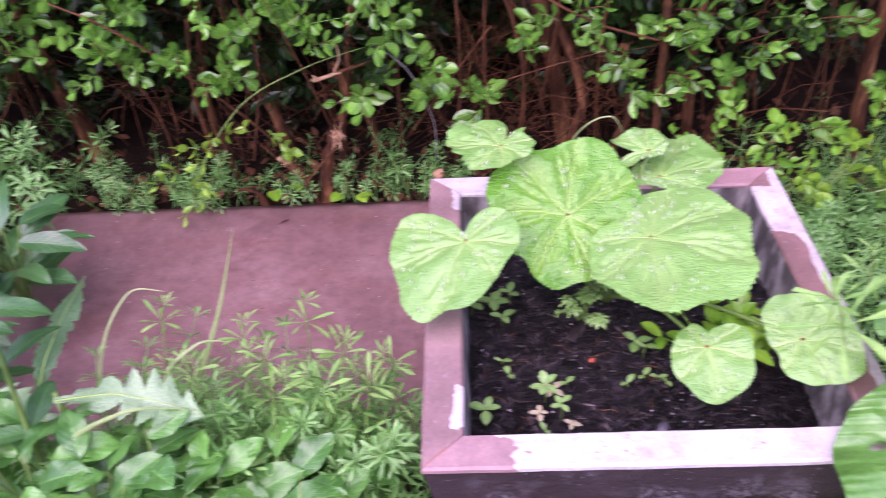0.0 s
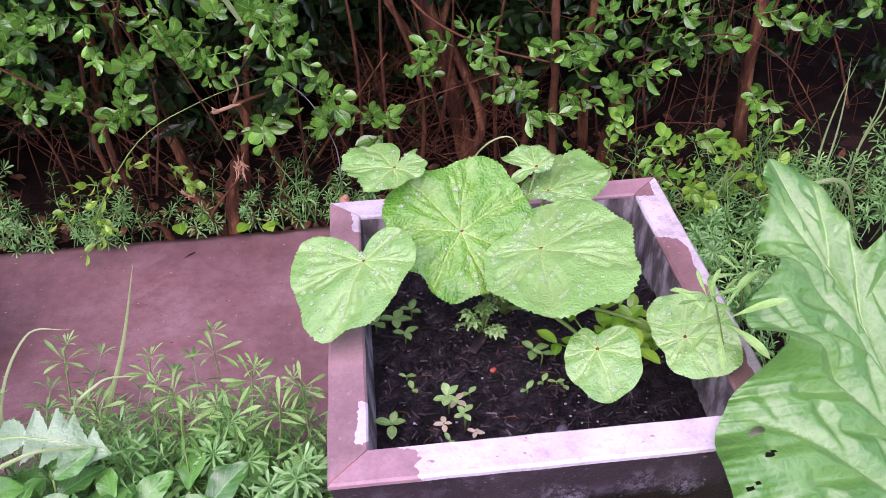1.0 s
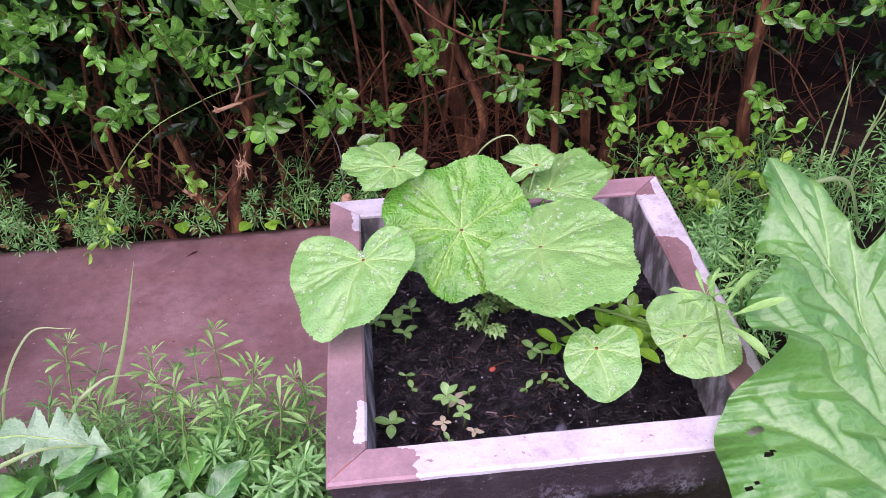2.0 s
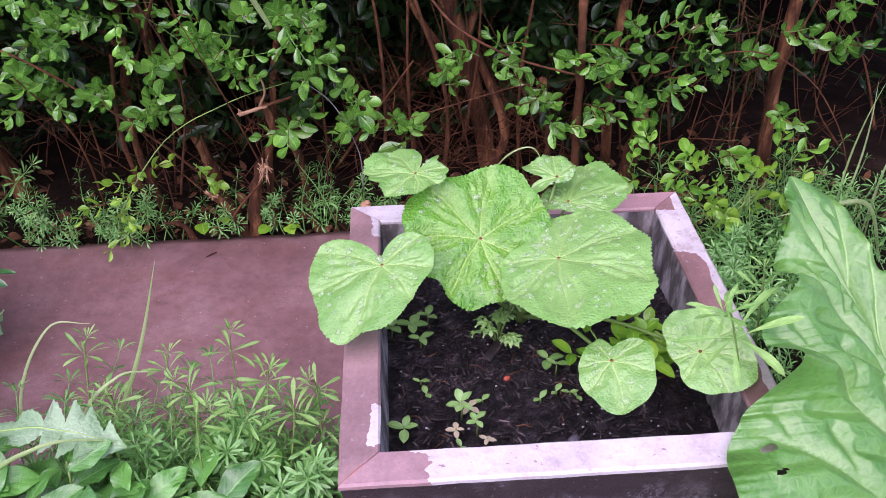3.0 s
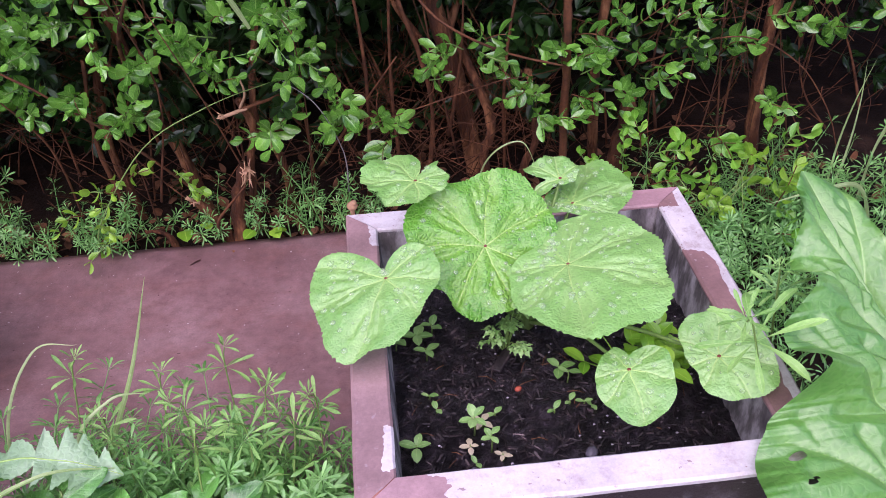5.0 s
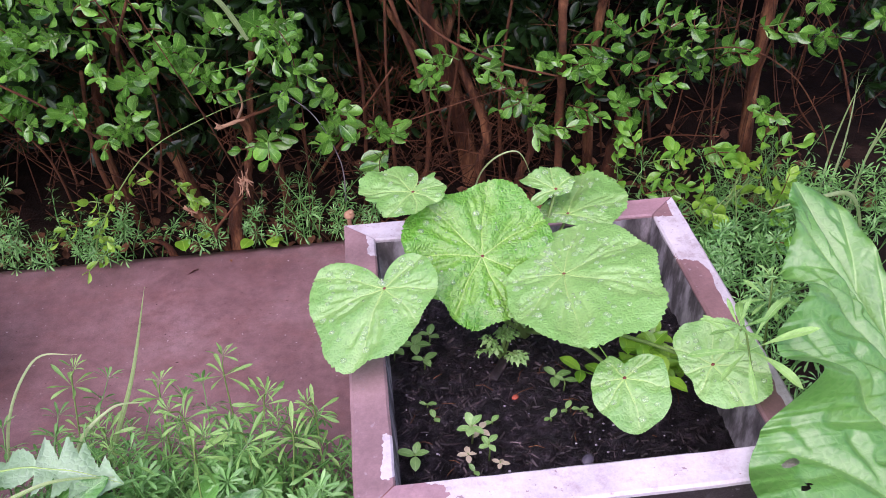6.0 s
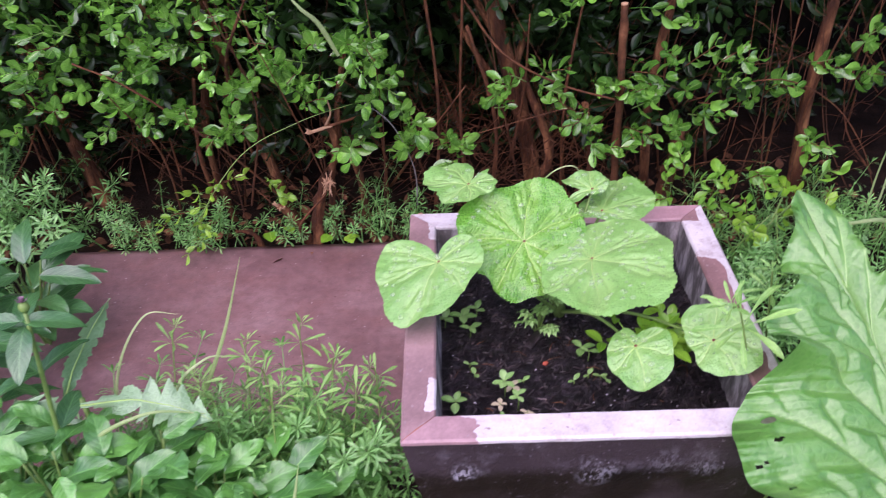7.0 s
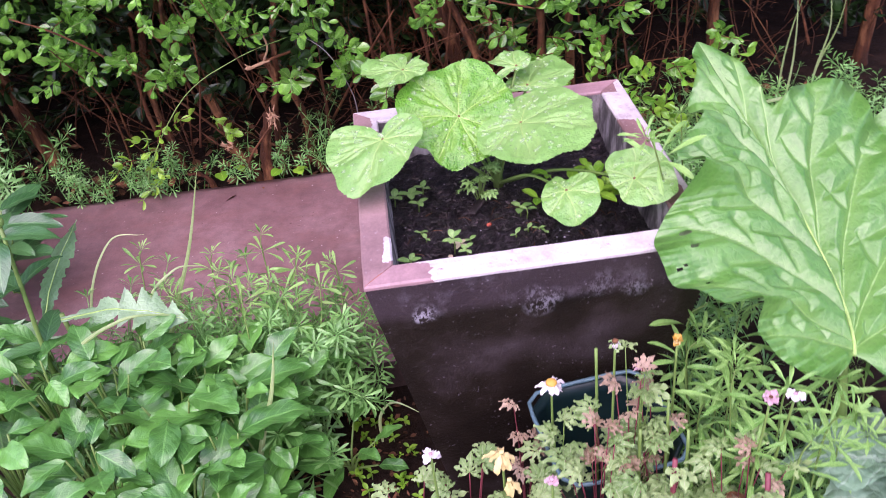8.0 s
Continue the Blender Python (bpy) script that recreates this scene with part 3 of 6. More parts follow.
H = TOP - GROUND
outside = [(0.088, 0.0), (0.068, 0.12), (0.046, 0.25), (0.025, 0.38), (0.006, H - 0.036), (0.0015, H - 0.005)]
inside = [(RIM, H - 0.005), (RIM + 0.004, H - 0.06), (RIM + 0.010, H - 0.13)]
names = ("front_wall", "side_wall", "back_wall", "side_wall")
for k in range(4):
    part(names[k], flank(k, outside), M_FACE, planter, sharp=True)
    part("inner_face", flank(k, inside, True), M_INNER, planter, "lime-stained inner face")
for k, mat in enumerate((M_RIM_FRONT, M_RIM_RIGHT, M_RIM_BACK, M_RIM_LEFT)):
    o0, i0, o1, i1 = ring_at(0, H)[k], ring_at(RIM, H)[k], ring_at(0, H)[(k + 1) % 4], ring_at(RIM, H)[(k + 1) % 4]
    n = 16
    verts, faces = [], []
    gap = Vector((Vector(o1) - Vector(o0))).normalized() * 0.0006
    for i in range(n + 1):
        t = i / n
        a = (Vector(o0) + gap).lerp(Vector(o1) - gap, t)
        b = (Vector(i0) + gap).lerp(Vector(i1) - gap, t)
        chip = Vector((noise.noise((i * 0.9, k, 1)), noise.noise((i * 0.9, k, 2)), 0)) * 0.0012
        low = Vector((0, 0, -0.0065))
        soft = (b - a).normalized() * 0.003
        dip = Vector((0, 0, -0.0025))
        verts += [a + low + chip, a + dip + chip, a + soft + chip, b - soft - chip, b + dip - chip, b + low - chip]
    for i in range(n):
        for j in range(6):
            p, q = i * 6 + j, i * 6 + (j + 1) % 6
            faces.append((p, p + 6, q + 6, q))
    faces += [tuple(range(6)), tuple(n * 6 + j for j in range(6))[::-1]]
    part("coping", Geo().add(verts, faces), mat, planter, ("white-painted front coping", "half-painted coping", "pink coping", "bare mauve coping")[k], sharp=True)
# ochre mortar line in the near corner's mitre
g = Geo()
g.tube([(0.003, 0.003, H - 0.002), (0.020, 0.021, H - 0.0015), (RIM - 0.002, RIM - 0.001, H - 0.002)], [0.0022, 0.0020, 0.0012], 6)
part("mitre_mortar", g, M_RUST, planter, "red ochre mortar in a mitred corner")

# compost
SOIL = 0.388
g = Geo()
n = 110
verts = []
for j in range(n + 1):
    for i in range(n + 1):
        x, y = RIM + (PW - 2 * RIM) * i / n, RIM + (PD - 2 * RIM) * j / n
        verts.append((x, y, SOIL + noise.noise((x * 14, y * 14, 0)) * 0.008 + noise.noise((x * 55, y * 55, 4)) * 0.005 + noise.noise((x * 120, y * 120, 7)) * 0.0035 + noise.noise((x * 260, y * 260, 9)) * 0.0018))
g.add(verts, [(j * (n + 1) + i, j * (n + 1) + i + 1, (j + 1) * (n + 1) + i + 1, (j + 1) * (n + 1) + i) for j in range(n) for i in range(n)])
solid("compost", g, M_SOIL, "black moist compost filling the planter", "soil", "stuff")


def soil_z(x, y):
    return SOIL + noise.noise((x * 14, y * 14, 0)) * 0.008 + noise.noise((x * 55, y * 55, 4)) * 0.005


g = Geo()
for _ in range(1500):
    x, y = U(RIM + 0.012, PW - RIM - 0.012), U(RIM + 0.012, PD - RIM - 0.012)
    l, w = U(0.002, 0.013), U(0.0008, 0.0028)
    m = turned((x, y, soil_z(x, y) + 0.002), U(0, 360), U(-25, 25), U(-60, 60))
    g.box((-l / 2, -w / 2, -0.0006), (l / 2, w / 2, 0.0009), m)
solid("bark_chips", g, M_CHIP, "small dark bark chips and fibres on the compost", "bark chips", "stuff", smooth=False)
g = Geo()
for _ in range(46):
    x, y = U(RIM + 0.015, PW - RIM - 0.015), U(RIM + 0.015, PD - 0.2)
    l = U(0.008, 0.025)
    a = U(0, 6.3)
    p = Vector((x, y, soil_z(x, y) + 0.004))
    d = Vector((math.cos(a), math.sin(a), 0)) * l
    g.tube([p, p + d * 0.5 + Vector((0, 0, U(0, 0.004))), p + d + Vector((U(-.003, .003), U(-.003, .003), 0))], 0.0005, 4)
solid("pale_roots", g, M_DEAD, "thin dry root threads lying on the compost", "root threads", "stuff")


g = Geo()
for _ in range(150):
    x, y = U(RIM + 0.015, PW - RIM - 0.015), U(RIM + 0.015, PD - RIM - 0.02)
    g.ball((x, y, soil_z(x, y) + 0.002), U(0.0006, 0.0017), (1.3, 1, 0.7), 5, 3)
solid("pale_grit", g, plain("lilac_grit", (0.42, 0.38, 0.44), 0.6), "pale specks of grit in the compost", "grit", "stuff")


def stone(p, r, mat, label, name="pebble", category="pebble"):
    g = Geo()
    g.ball((0, 0, 0), r, (1.2, 0.9, 0.6), 8, 6)
    g.v = [tuple(c * (1 + 0.25 * noise.noise((v[0] * 90, v[1] * 90, v[2] * 90 + p[0] * 7))) for c in v) for v in g.v]
    return solid(name, g, mat, label, category, at=turned((p[0], p[1], soil_z(p[0], p[1]) + r * 0.3), U(0, 360), 0))


stone((0.183, 0.202), 0.004, M_BRICK_RED, "small orange-red brick crumb on the compost", "brick_crumb", "brick crumb")
stone((0.242, 0.100), 0.0075, M_STONE, "blue-grey angular pebble on the compost")
stone((0.120, 0.088), 0.008, M_STONE, "grey pebble beside a seedling on the compost")
stone((0.335, 0.205), 0.008, plain("white_pebble", (0.6, 0.6, 0.62), 0.4), "white pebble under a mallow leaf")
g = Geo()
g.box((-0.018, -0.006, -0.002), (0.018, 0.006, 0.003))
bevelled(solid("wood_chip", g, M_CHIP, "dark flat wood chip on the compost", "wood chip", at=turned((0.172, 0.245, soil_z(0.172, 0.245) + 0.006), 55, 8)), 0.0015)


# ---------------------------------------------------------------- mallow in the planter
def round_leaf(radii, seed, cup=0.12, pucker=0.0045, lobes=0.0, droop=0.0, rings=30, seg=220, tooth=0.03, first=90.0, beads=1.0):
    """A rounded, toothed blade about its joint: radii at even steps of angle from +x anticlockwise. Seven veins run out from the joint, the first
    at the angle given, each with side veins; the blade is puffed up between them."""
    k = len(radii)
    big = max(radii)

    def edge(a):
        s = (a % (2 * math.pi)) / (2 * math.pi) * k
        i = int(s)
        t = s - i
        r0, r1, r2, r3 = (radii[(i + d) % k] for d in (-1, 0, 1, 2))
        return max(0.004, 0.5 * (2 * r1 + (r2 - r0) * t + (2 * r0 - 5 * r1 + 4 * r2 - r3) * t * t + (3 * r1 - r0 - 3 * r2 + r3) * t ** 3))

    # main and side veins as flat polylines
    lines = []
    for v in range(7):
        a = radians(first) + 2 * math.pi * v / 7 + 0.10 * math.sin(v * 2.1 + seed)
        full = edge(a) * 0.94
        if full < big * 0.30:
            continue
        main = [(full * q / 8 * math.cos(a + 0.05 * math.sin(q * 0.7 + v)), full * q / 8 * math.sin(a + 0.05 * math.sin(q * 0.7 + v))) for q in range(9)]
        lines.append((main, 1.0))
        for q, sign in ((2, 1), (3, -1), (4, 1), (5, -1), (6, 1)):
            b = a + sign * (0.75 - 0.05 * q)
            x, y = main[q]
            l = full * (0.62 - 0.07 * q)
            side = [(x + l * w / 3 * math.cos(b - sign * 0.10 * w), y + l * w / 3 * math.sin(b - sign * 0.10 * w)) for w in range(4)]
            side = [p for p in side if math.hypot(*p) < edge(math.atan2(p[1], p[0])) * 0.95]
            if len(side) > 1:
                lines.append((side, 0.35))
    starts = np.array([p for line, w in lines for p in line[:-1]])
    ends = np.array([p for line, w in lines for p in line[1:]])
    lag = np.array([0.0 if w == 1.0 else 0.0016 for line, w in lines for p in line[:-1]])

    def distance(x, y):
        p = np.array((x, y))
        d = ends - starts
        t = np.clip(((p - starts) * d).sum(1) / ((d * d).sum(1) + 1e-12), 0, 1)
        return float((np.hypot(*(p - starts - d * t[:, None]).T) + lag).min())

    def height(x, y, gap):
        r = math.hypot(x, y)
        q = r / big
        z = -cup * r * r / big - droop * max(0.0, -y) * q
        z += pucker * 1.1 * min(1.0, gap / 0.010) ** 0.7 * min(1.0, q * 3)
        z += noise.noise((x * 22 + seed, y * 22, 0)) * pucker * 1.7 * q + noise.noise((x * 90, y * 90 + seed, 2)) * pucker * 0.30 * min(1, q * 2.5) + noise.noise((x * 190, y * 190 + seed, 5)) * pucker * 0.14 * min(1, q * 3)
        z += pucker * 0.8 * math.sin(math.atan2(y, x) * 9 + seed) * q ** 4
        return z

    verts, faces, uvs = [(0, 0, 0)], [], [(0.2, 0.0)]
    for i in range(1, rings + 1):
        for j in range(seg):
            a = 2 * math.pi * j / seg
            bite = 1 - lobes * max(0.0, noise.noise((math.cos(a) * 5 + seed, math.sin(a) * 5, 3))) - (tooth * (0.55 + 0.45 * math.sin(j * 2.6)) * (j % 2 + 0.3 * (j % 3)) if i == rings else 0.0)
            r = edge(a) * i / rings * bite
            x, y = r * math.cos(a), r * math.sin(a)
            gap = distance(x, y)
            verts.append((x, y, height(x, y, gap)))
            uvs.append((0.2 + 0.6 * i / rings, min(1.0, gap / 0.025)))
    for j in range(seg):
        faces.append((0, 1 + j, 1 + (j + 1) % seg))
    for i in range(rings - 1):
        for j in range(seg):
            p, q = 1 + i * seg + j, 1 + i * seg + (j + 1) % seg
            faces.append((p, p + seg, q + seg, q))
    blade = Geo().add(verts, faces, uvs)
    veins = Geo()
    for line, w in lines:
        n = len(line)
        veins.tube([(x, y, height(x, y, 0.0) - 0.0003) for x, y in line], [(0.0008 * (1 - q / (n - 1)) + 0.0002) * (1.0 if w == 1.0 else 0.35) for q in range(n)], 5)
    rr = random.Random(int(seed * 100))
    drops = Geo()
    for _ in range(int(60 * beads * (big / 0.09) ** 2)):
        a, q = rr.uniform(0, 6.28), rr.uniform(0.15, 0.95) ** 0.6
        r = edge(a) * q * 0.9
        x, y = r * math.cos(a), r * math.sin(a)
        s = rr.choice((0.0012, 0.0016, 0.0022, 0.0030, 0.0040))
        drops.ball((x, y, height(x, y, distance(x, y)) + s * 0.05), s, (1.1, 1, 0.5), 10, 6)
    joint = Geo().ball((0, 0, 0.0002), 0.0019, (1.2, 1, 0.5), 8, 4)
    return blade, veins, drops, joint


mallow = thing("mallow_plant", "young mallow with broad rain-beaded light-green leaves growing in the planter", "plant", at=(0.2, 0.3, SOIL))
crown = Vector((0.215, 0.315, SOIL))


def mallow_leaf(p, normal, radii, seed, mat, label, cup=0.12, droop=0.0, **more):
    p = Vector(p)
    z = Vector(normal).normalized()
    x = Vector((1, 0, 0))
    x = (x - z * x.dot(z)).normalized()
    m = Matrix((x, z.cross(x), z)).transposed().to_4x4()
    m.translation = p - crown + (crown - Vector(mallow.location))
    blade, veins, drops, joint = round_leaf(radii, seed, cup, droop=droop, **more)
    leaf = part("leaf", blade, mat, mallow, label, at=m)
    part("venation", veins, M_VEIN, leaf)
    tagged(part("rain_beading", drops, M_WATER, leaf, "rain drops tinted pale for caught light"), kind="stuff")
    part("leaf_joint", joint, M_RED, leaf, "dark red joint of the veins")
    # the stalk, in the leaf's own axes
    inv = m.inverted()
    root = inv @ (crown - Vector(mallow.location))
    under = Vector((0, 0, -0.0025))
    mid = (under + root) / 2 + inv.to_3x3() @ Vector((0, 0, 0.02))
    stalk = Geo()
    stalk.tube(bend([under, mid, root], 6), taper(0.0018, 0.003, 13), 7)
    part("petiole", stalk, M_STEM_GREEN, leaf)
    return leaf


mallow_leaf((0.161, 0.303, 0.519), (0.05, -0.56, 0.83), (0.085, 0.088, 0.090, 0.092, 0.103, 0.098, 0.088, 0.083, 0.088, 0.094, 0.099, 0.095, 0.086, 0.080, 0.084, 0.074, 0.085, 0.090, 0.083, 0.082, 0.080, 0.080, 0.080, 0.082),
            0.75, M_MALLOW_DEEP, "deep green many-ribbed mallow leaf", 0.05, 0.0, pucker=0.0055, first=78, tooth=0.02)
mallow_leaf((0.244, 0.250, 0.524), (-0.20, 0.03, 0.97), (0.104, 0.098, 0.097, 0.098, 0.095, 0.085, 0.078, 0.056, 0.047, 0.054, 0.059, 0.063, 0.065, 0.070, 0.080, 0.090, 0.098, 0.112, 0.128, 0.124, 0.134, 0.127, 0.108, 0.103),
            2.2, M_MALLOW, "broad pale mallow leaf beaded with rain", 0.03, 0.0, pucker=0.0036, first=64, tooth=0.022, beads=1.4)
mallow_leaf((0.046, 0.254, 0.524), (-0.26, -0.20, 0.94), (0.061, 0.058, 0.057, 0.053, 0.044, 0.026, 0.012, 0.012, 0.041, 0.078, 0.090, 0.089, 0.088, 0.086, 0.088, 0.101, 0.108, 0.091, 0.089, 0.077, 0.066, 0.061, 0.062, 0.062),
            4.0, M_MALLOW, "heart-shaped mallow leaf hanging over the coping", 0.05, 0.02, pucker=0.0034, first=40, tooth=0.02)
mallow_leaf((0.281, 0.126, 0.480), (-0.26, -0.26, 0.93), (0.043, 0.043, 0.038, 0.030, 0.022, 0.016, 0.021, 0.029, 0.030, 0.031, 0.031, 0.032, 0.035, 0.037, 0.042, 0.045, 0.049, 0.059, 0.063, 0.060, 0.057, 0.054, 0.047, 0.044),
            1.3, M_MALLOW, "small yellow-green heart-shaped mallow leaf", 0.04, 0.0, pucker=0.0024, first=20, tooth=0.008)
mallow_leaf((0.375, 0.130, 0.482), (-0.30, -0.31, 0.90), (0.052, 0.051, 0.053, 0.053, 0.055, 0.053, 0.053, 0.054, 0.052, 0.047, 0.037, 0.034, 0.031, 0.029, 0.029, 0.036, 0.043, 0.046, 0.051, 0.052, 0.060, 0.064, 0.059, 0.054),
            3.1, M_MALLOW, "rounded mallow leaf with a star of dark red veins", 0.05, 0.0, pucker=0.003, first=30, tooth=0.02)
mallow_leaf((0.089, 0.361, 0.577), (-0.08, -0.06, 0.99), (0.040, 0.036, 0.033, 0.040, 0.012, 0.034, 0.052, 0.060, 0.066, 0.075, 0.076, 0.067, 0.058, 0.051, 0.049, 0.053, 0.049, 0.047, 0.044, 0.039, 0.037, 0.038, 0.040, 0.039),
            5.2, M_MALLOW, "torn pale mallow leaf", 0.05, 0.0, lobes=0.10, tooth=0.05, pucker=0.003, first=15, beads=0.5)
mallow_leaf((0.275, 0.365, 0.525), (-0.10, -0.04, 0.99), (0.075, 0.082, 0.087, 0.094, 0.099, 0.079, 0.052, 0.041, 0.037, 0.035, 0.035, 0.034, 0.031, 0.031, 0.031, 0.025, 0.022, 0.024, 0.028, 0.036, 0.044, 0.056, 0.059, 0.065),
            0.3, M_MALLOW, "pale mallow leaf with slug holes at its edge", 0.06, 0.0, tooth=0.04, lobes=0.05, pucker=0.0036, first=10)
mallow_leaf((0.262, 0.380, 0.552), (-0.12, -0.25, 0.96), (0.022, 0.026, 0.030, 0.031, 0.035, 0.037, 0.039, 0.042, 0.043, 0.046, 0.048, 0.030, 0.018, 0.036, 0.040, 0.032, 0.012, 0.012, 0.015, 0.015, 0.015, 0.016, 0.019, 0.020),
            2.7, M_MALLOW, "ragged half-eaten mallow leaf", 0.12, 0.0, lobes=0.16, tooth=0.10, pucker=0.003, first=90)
g = Geo()
g.tube([(crown.x - mallow.location.x, crown.y - mallow.location.y, -0.01), (crown.x - mallow.location.x, crown.y - mallow.location.y, 0.03), (crown.x - mallow.location.x + 0.004, crown.y - mallow.location.y, 0.055)], [0.009, 0.007, 0.004], 8)
part("stem", g, M_STEM_GREEN, mallow)


# ---------------------------------------------------------------- seedlings
def seedling(p, size, leaves, mat, label, group, height=0.02, lean=20):
    t = thing("seedling", label, "seedling", group, at=(p[0], p[1], soil_z(p[0], p[1]) - 0.002))
    g = Geo()
    g.tube([(0, 0, 0), (0.001, 0, height * 0.6), (0, 0.001, height)], [0.0012, 0.001, 0.0008], 6)
    part("stem", g, M_STEM_GREEN, t)
    a0 = U(0, 360)
    for i in range(leaves):
        g = Geo()
        s = size * U(0.8, 1.1)
        g.blade(s, s * 0.55, 7, 2, 0.5, 0.15, 0.03, 0.5, stalk=0.12)
        part("leaf", g, mat, t, at=turned((0, 0, height * U(0.8, 1.0)), a0 + i * 360 / leaves + U(-15, 15), lean + U(-8, 12)))
    return t


for p, s, n in (((0.062, 0.125), 0.019, 4), ((0.075, 0.290), 0.021, 4), ((0.085, 0.265), 0.018, 3), ((0.232, 0.215), 0.021, 3), ((0.050, 0.285), 0.020, 3), ((0.240, 0.205), 0.016, 2), ((0.335, 0.235), 0.020, 3), ((0.095, 0.310), 0.017, 3)):
    seedling(p, s, n, M_SEEDLING, "small green seedling in the planter's compost", "seedlings in the planter")
for p, s, n in (((0.125, 0.140), 0.019, 5), ((0.140, 0.118), 0.013, 4)):
    seedling(p, s, n, M_SEEDLING, "pale yellow-green seedling tuft with withered pink leaves", "seedlings in the planter", 0.03)
for p, s in (((0.135, 0.152), 0.018), ((0.118, 0.120), 0.014), ((0.150, 0.105), 0.013)):
    seedling(p, s * 0.8, 4, M_CREAM, "withered pinkish seedling on the compost", "seedlings in the planter", 0.012, 5)
for p in ((0.215, 0.160), (0.235, 0.172), (0.250, 0.168), (0.258, 0.165), (0.088, 0.175), (0.082, 0.205), (0.150, 0.165), (0.122, 0.100)):
    seedling(p, 0.012, 2, M_SEEDLING, "tiny two-leaved seedling on the compost", "seedlings in the planter", 0.008, 25)


def bush(name, p, n, size, mat, label, category, spread=0.05, height=0.06, group="", shape=0.55, lean=25):
    """A low tuft of small ovate leaves on thin stems."""
    t = thing(name, label, category, group, at=p)
    for _ in range(n):
        a, q = U(0, 360), U(0.1, 1.0)
        tip = Vector((math.cos(radians(a)) * spread * q, math.sin(radians(a)) * spread * q, height * U(0.45, 1.0)))
        g = Geo()
        g.tube(bend([(0, 0, 0), tip * 0.5 + Vector((0, 0, height * 0.15)), tip], 4), taper(0.0012, 0.0007, 9), 5)
        for k in range(rng.choice((2, 3, 4))):
            s = size * U(0.7, 1.15)
            g.blade(s, s * shape, 6, 2, 0.5, 0.2, 0.03, 0.5, stalk=0.1, m=turned(tip, a + k * 120 + U(-30, 30), lean + U(-20, 20)))
        part("sprig", g, mat, t)
    return t


bush("groundsel", (0.305, 0.175, SOIL), 16, 0.027, M_SAPLING, "bright yellow-green weed tuft beneath the mallow", "weed", 0.055, 0.075)
bush("groundsel", (0.345, 0.215, SOIL), 11, 0.024, M_SAPLING, "bright yellow-green weed tuft beneath the mallow", "weed", 0.04, 0.05)


# a feathery parsley-like weed
def ferny(name, p, n, size, mat, label, category, height=0.05, spread=0.04, group="", stem_mat=None):
    t = thing(name, label, category, group, at=p)
    for _ in range(int(n * 1.5)):
        stems = Geo()
        a, q = U(0, 360), U(0.15, 1.0)
        tip = Vector((math.cos(radians(a)) * spread * q, math.sin(radians(a)) * spread * q, height * U(0.6, 1.0)))
        stems.tube(bend([(0, 0, 0), tip * 0.5 + Vector((0, 0, height * 0.2)), tip], 4), taper(0.0011, 0.0007, 9), 5)
        g = Geo()
        base = turned(tip, a, U(-5, 35), U(-25, 25))
        for k in range(7):
            b = -108 + 36 * k
            s = size * (0.75, 0.95, 1.1, 1.25, 1.1, 0.95, 0.75)[k] * 0.42
            m = base @ pose(0, 0, 0, 0, 0, b)
            g.blade(s, s * 0.46, 18, 2, 0.3 + U(0, 0.8), 0.2, 0.10, 0.60, lobes=0.70, tooth_n=3.4, phase=k, m=m)
        part("leaf", g, mat, t)
        part("stem", stems, stem_mat or M_STEM_GREEN, t)
    return t


ferny("herb_robert", (0.178, 0.262, SOIL), 9, 0.034, M_SEEDLING, "small lobed green weed under the mallow", "weed", 0.05, 0.035)

# ---------------------------------------------------------------- rhubarb beside the planter
# margins of the blade from the stalk to the tip: along the leaf, across it, and its lift
LEFT = ((-0.01, 0.008, 0.0), (-0.045, 0.034, -0.004), (-0.036, 0.074, 0.0), (0.030, 0.106, 0.0), (0.083, 0.114, -0.002), (0.132, 0.122, 0.036), (0.140, 0.156, 0.030), (0.20, 0.172, 0.0),
        (0.263, 0.177, -0.029), (0.357, 0.181, -0.032), (0.440, 0.150, -0.046), (0.480, 0.132, -0.040), (0.525, 0.112, 0.030), (0.590, 0.112, -0.002), (0.645, 0.098, -0.019), (0.715, 0.060, 0.010), (0.79, 0.044, -0.030), (0.88, 0.030, 0.0), (0.95, 0.022, 0.002), (1.0, 0.003, 0.0))
RIGHT = ((-0.01, -0.008, 0.0), (-0.07, -0.030, 0.010), (-0.05, -0.085, 0.030), (0.04, -0.130, 0.055), (0.13, -0.160, 0.060), (0.24, -0.190, 0.065), (0.36, -0.200, 0.060), (0.46, -0.190, 0.040),
         (0.56, -0.200, 0.034), (0.66, -0.195, 0.026), (0.765, -0.200, 0.026), (0.805, -0.156, 0.026), (0.790, -0.100, 0.020), (0.745, -0.060, 0.010), (0.82, -0.052, 0.012), (0.89, -0.054, 0.004), (0.952, -0.040, 0.0), (1.0, -0.003, 0.0))


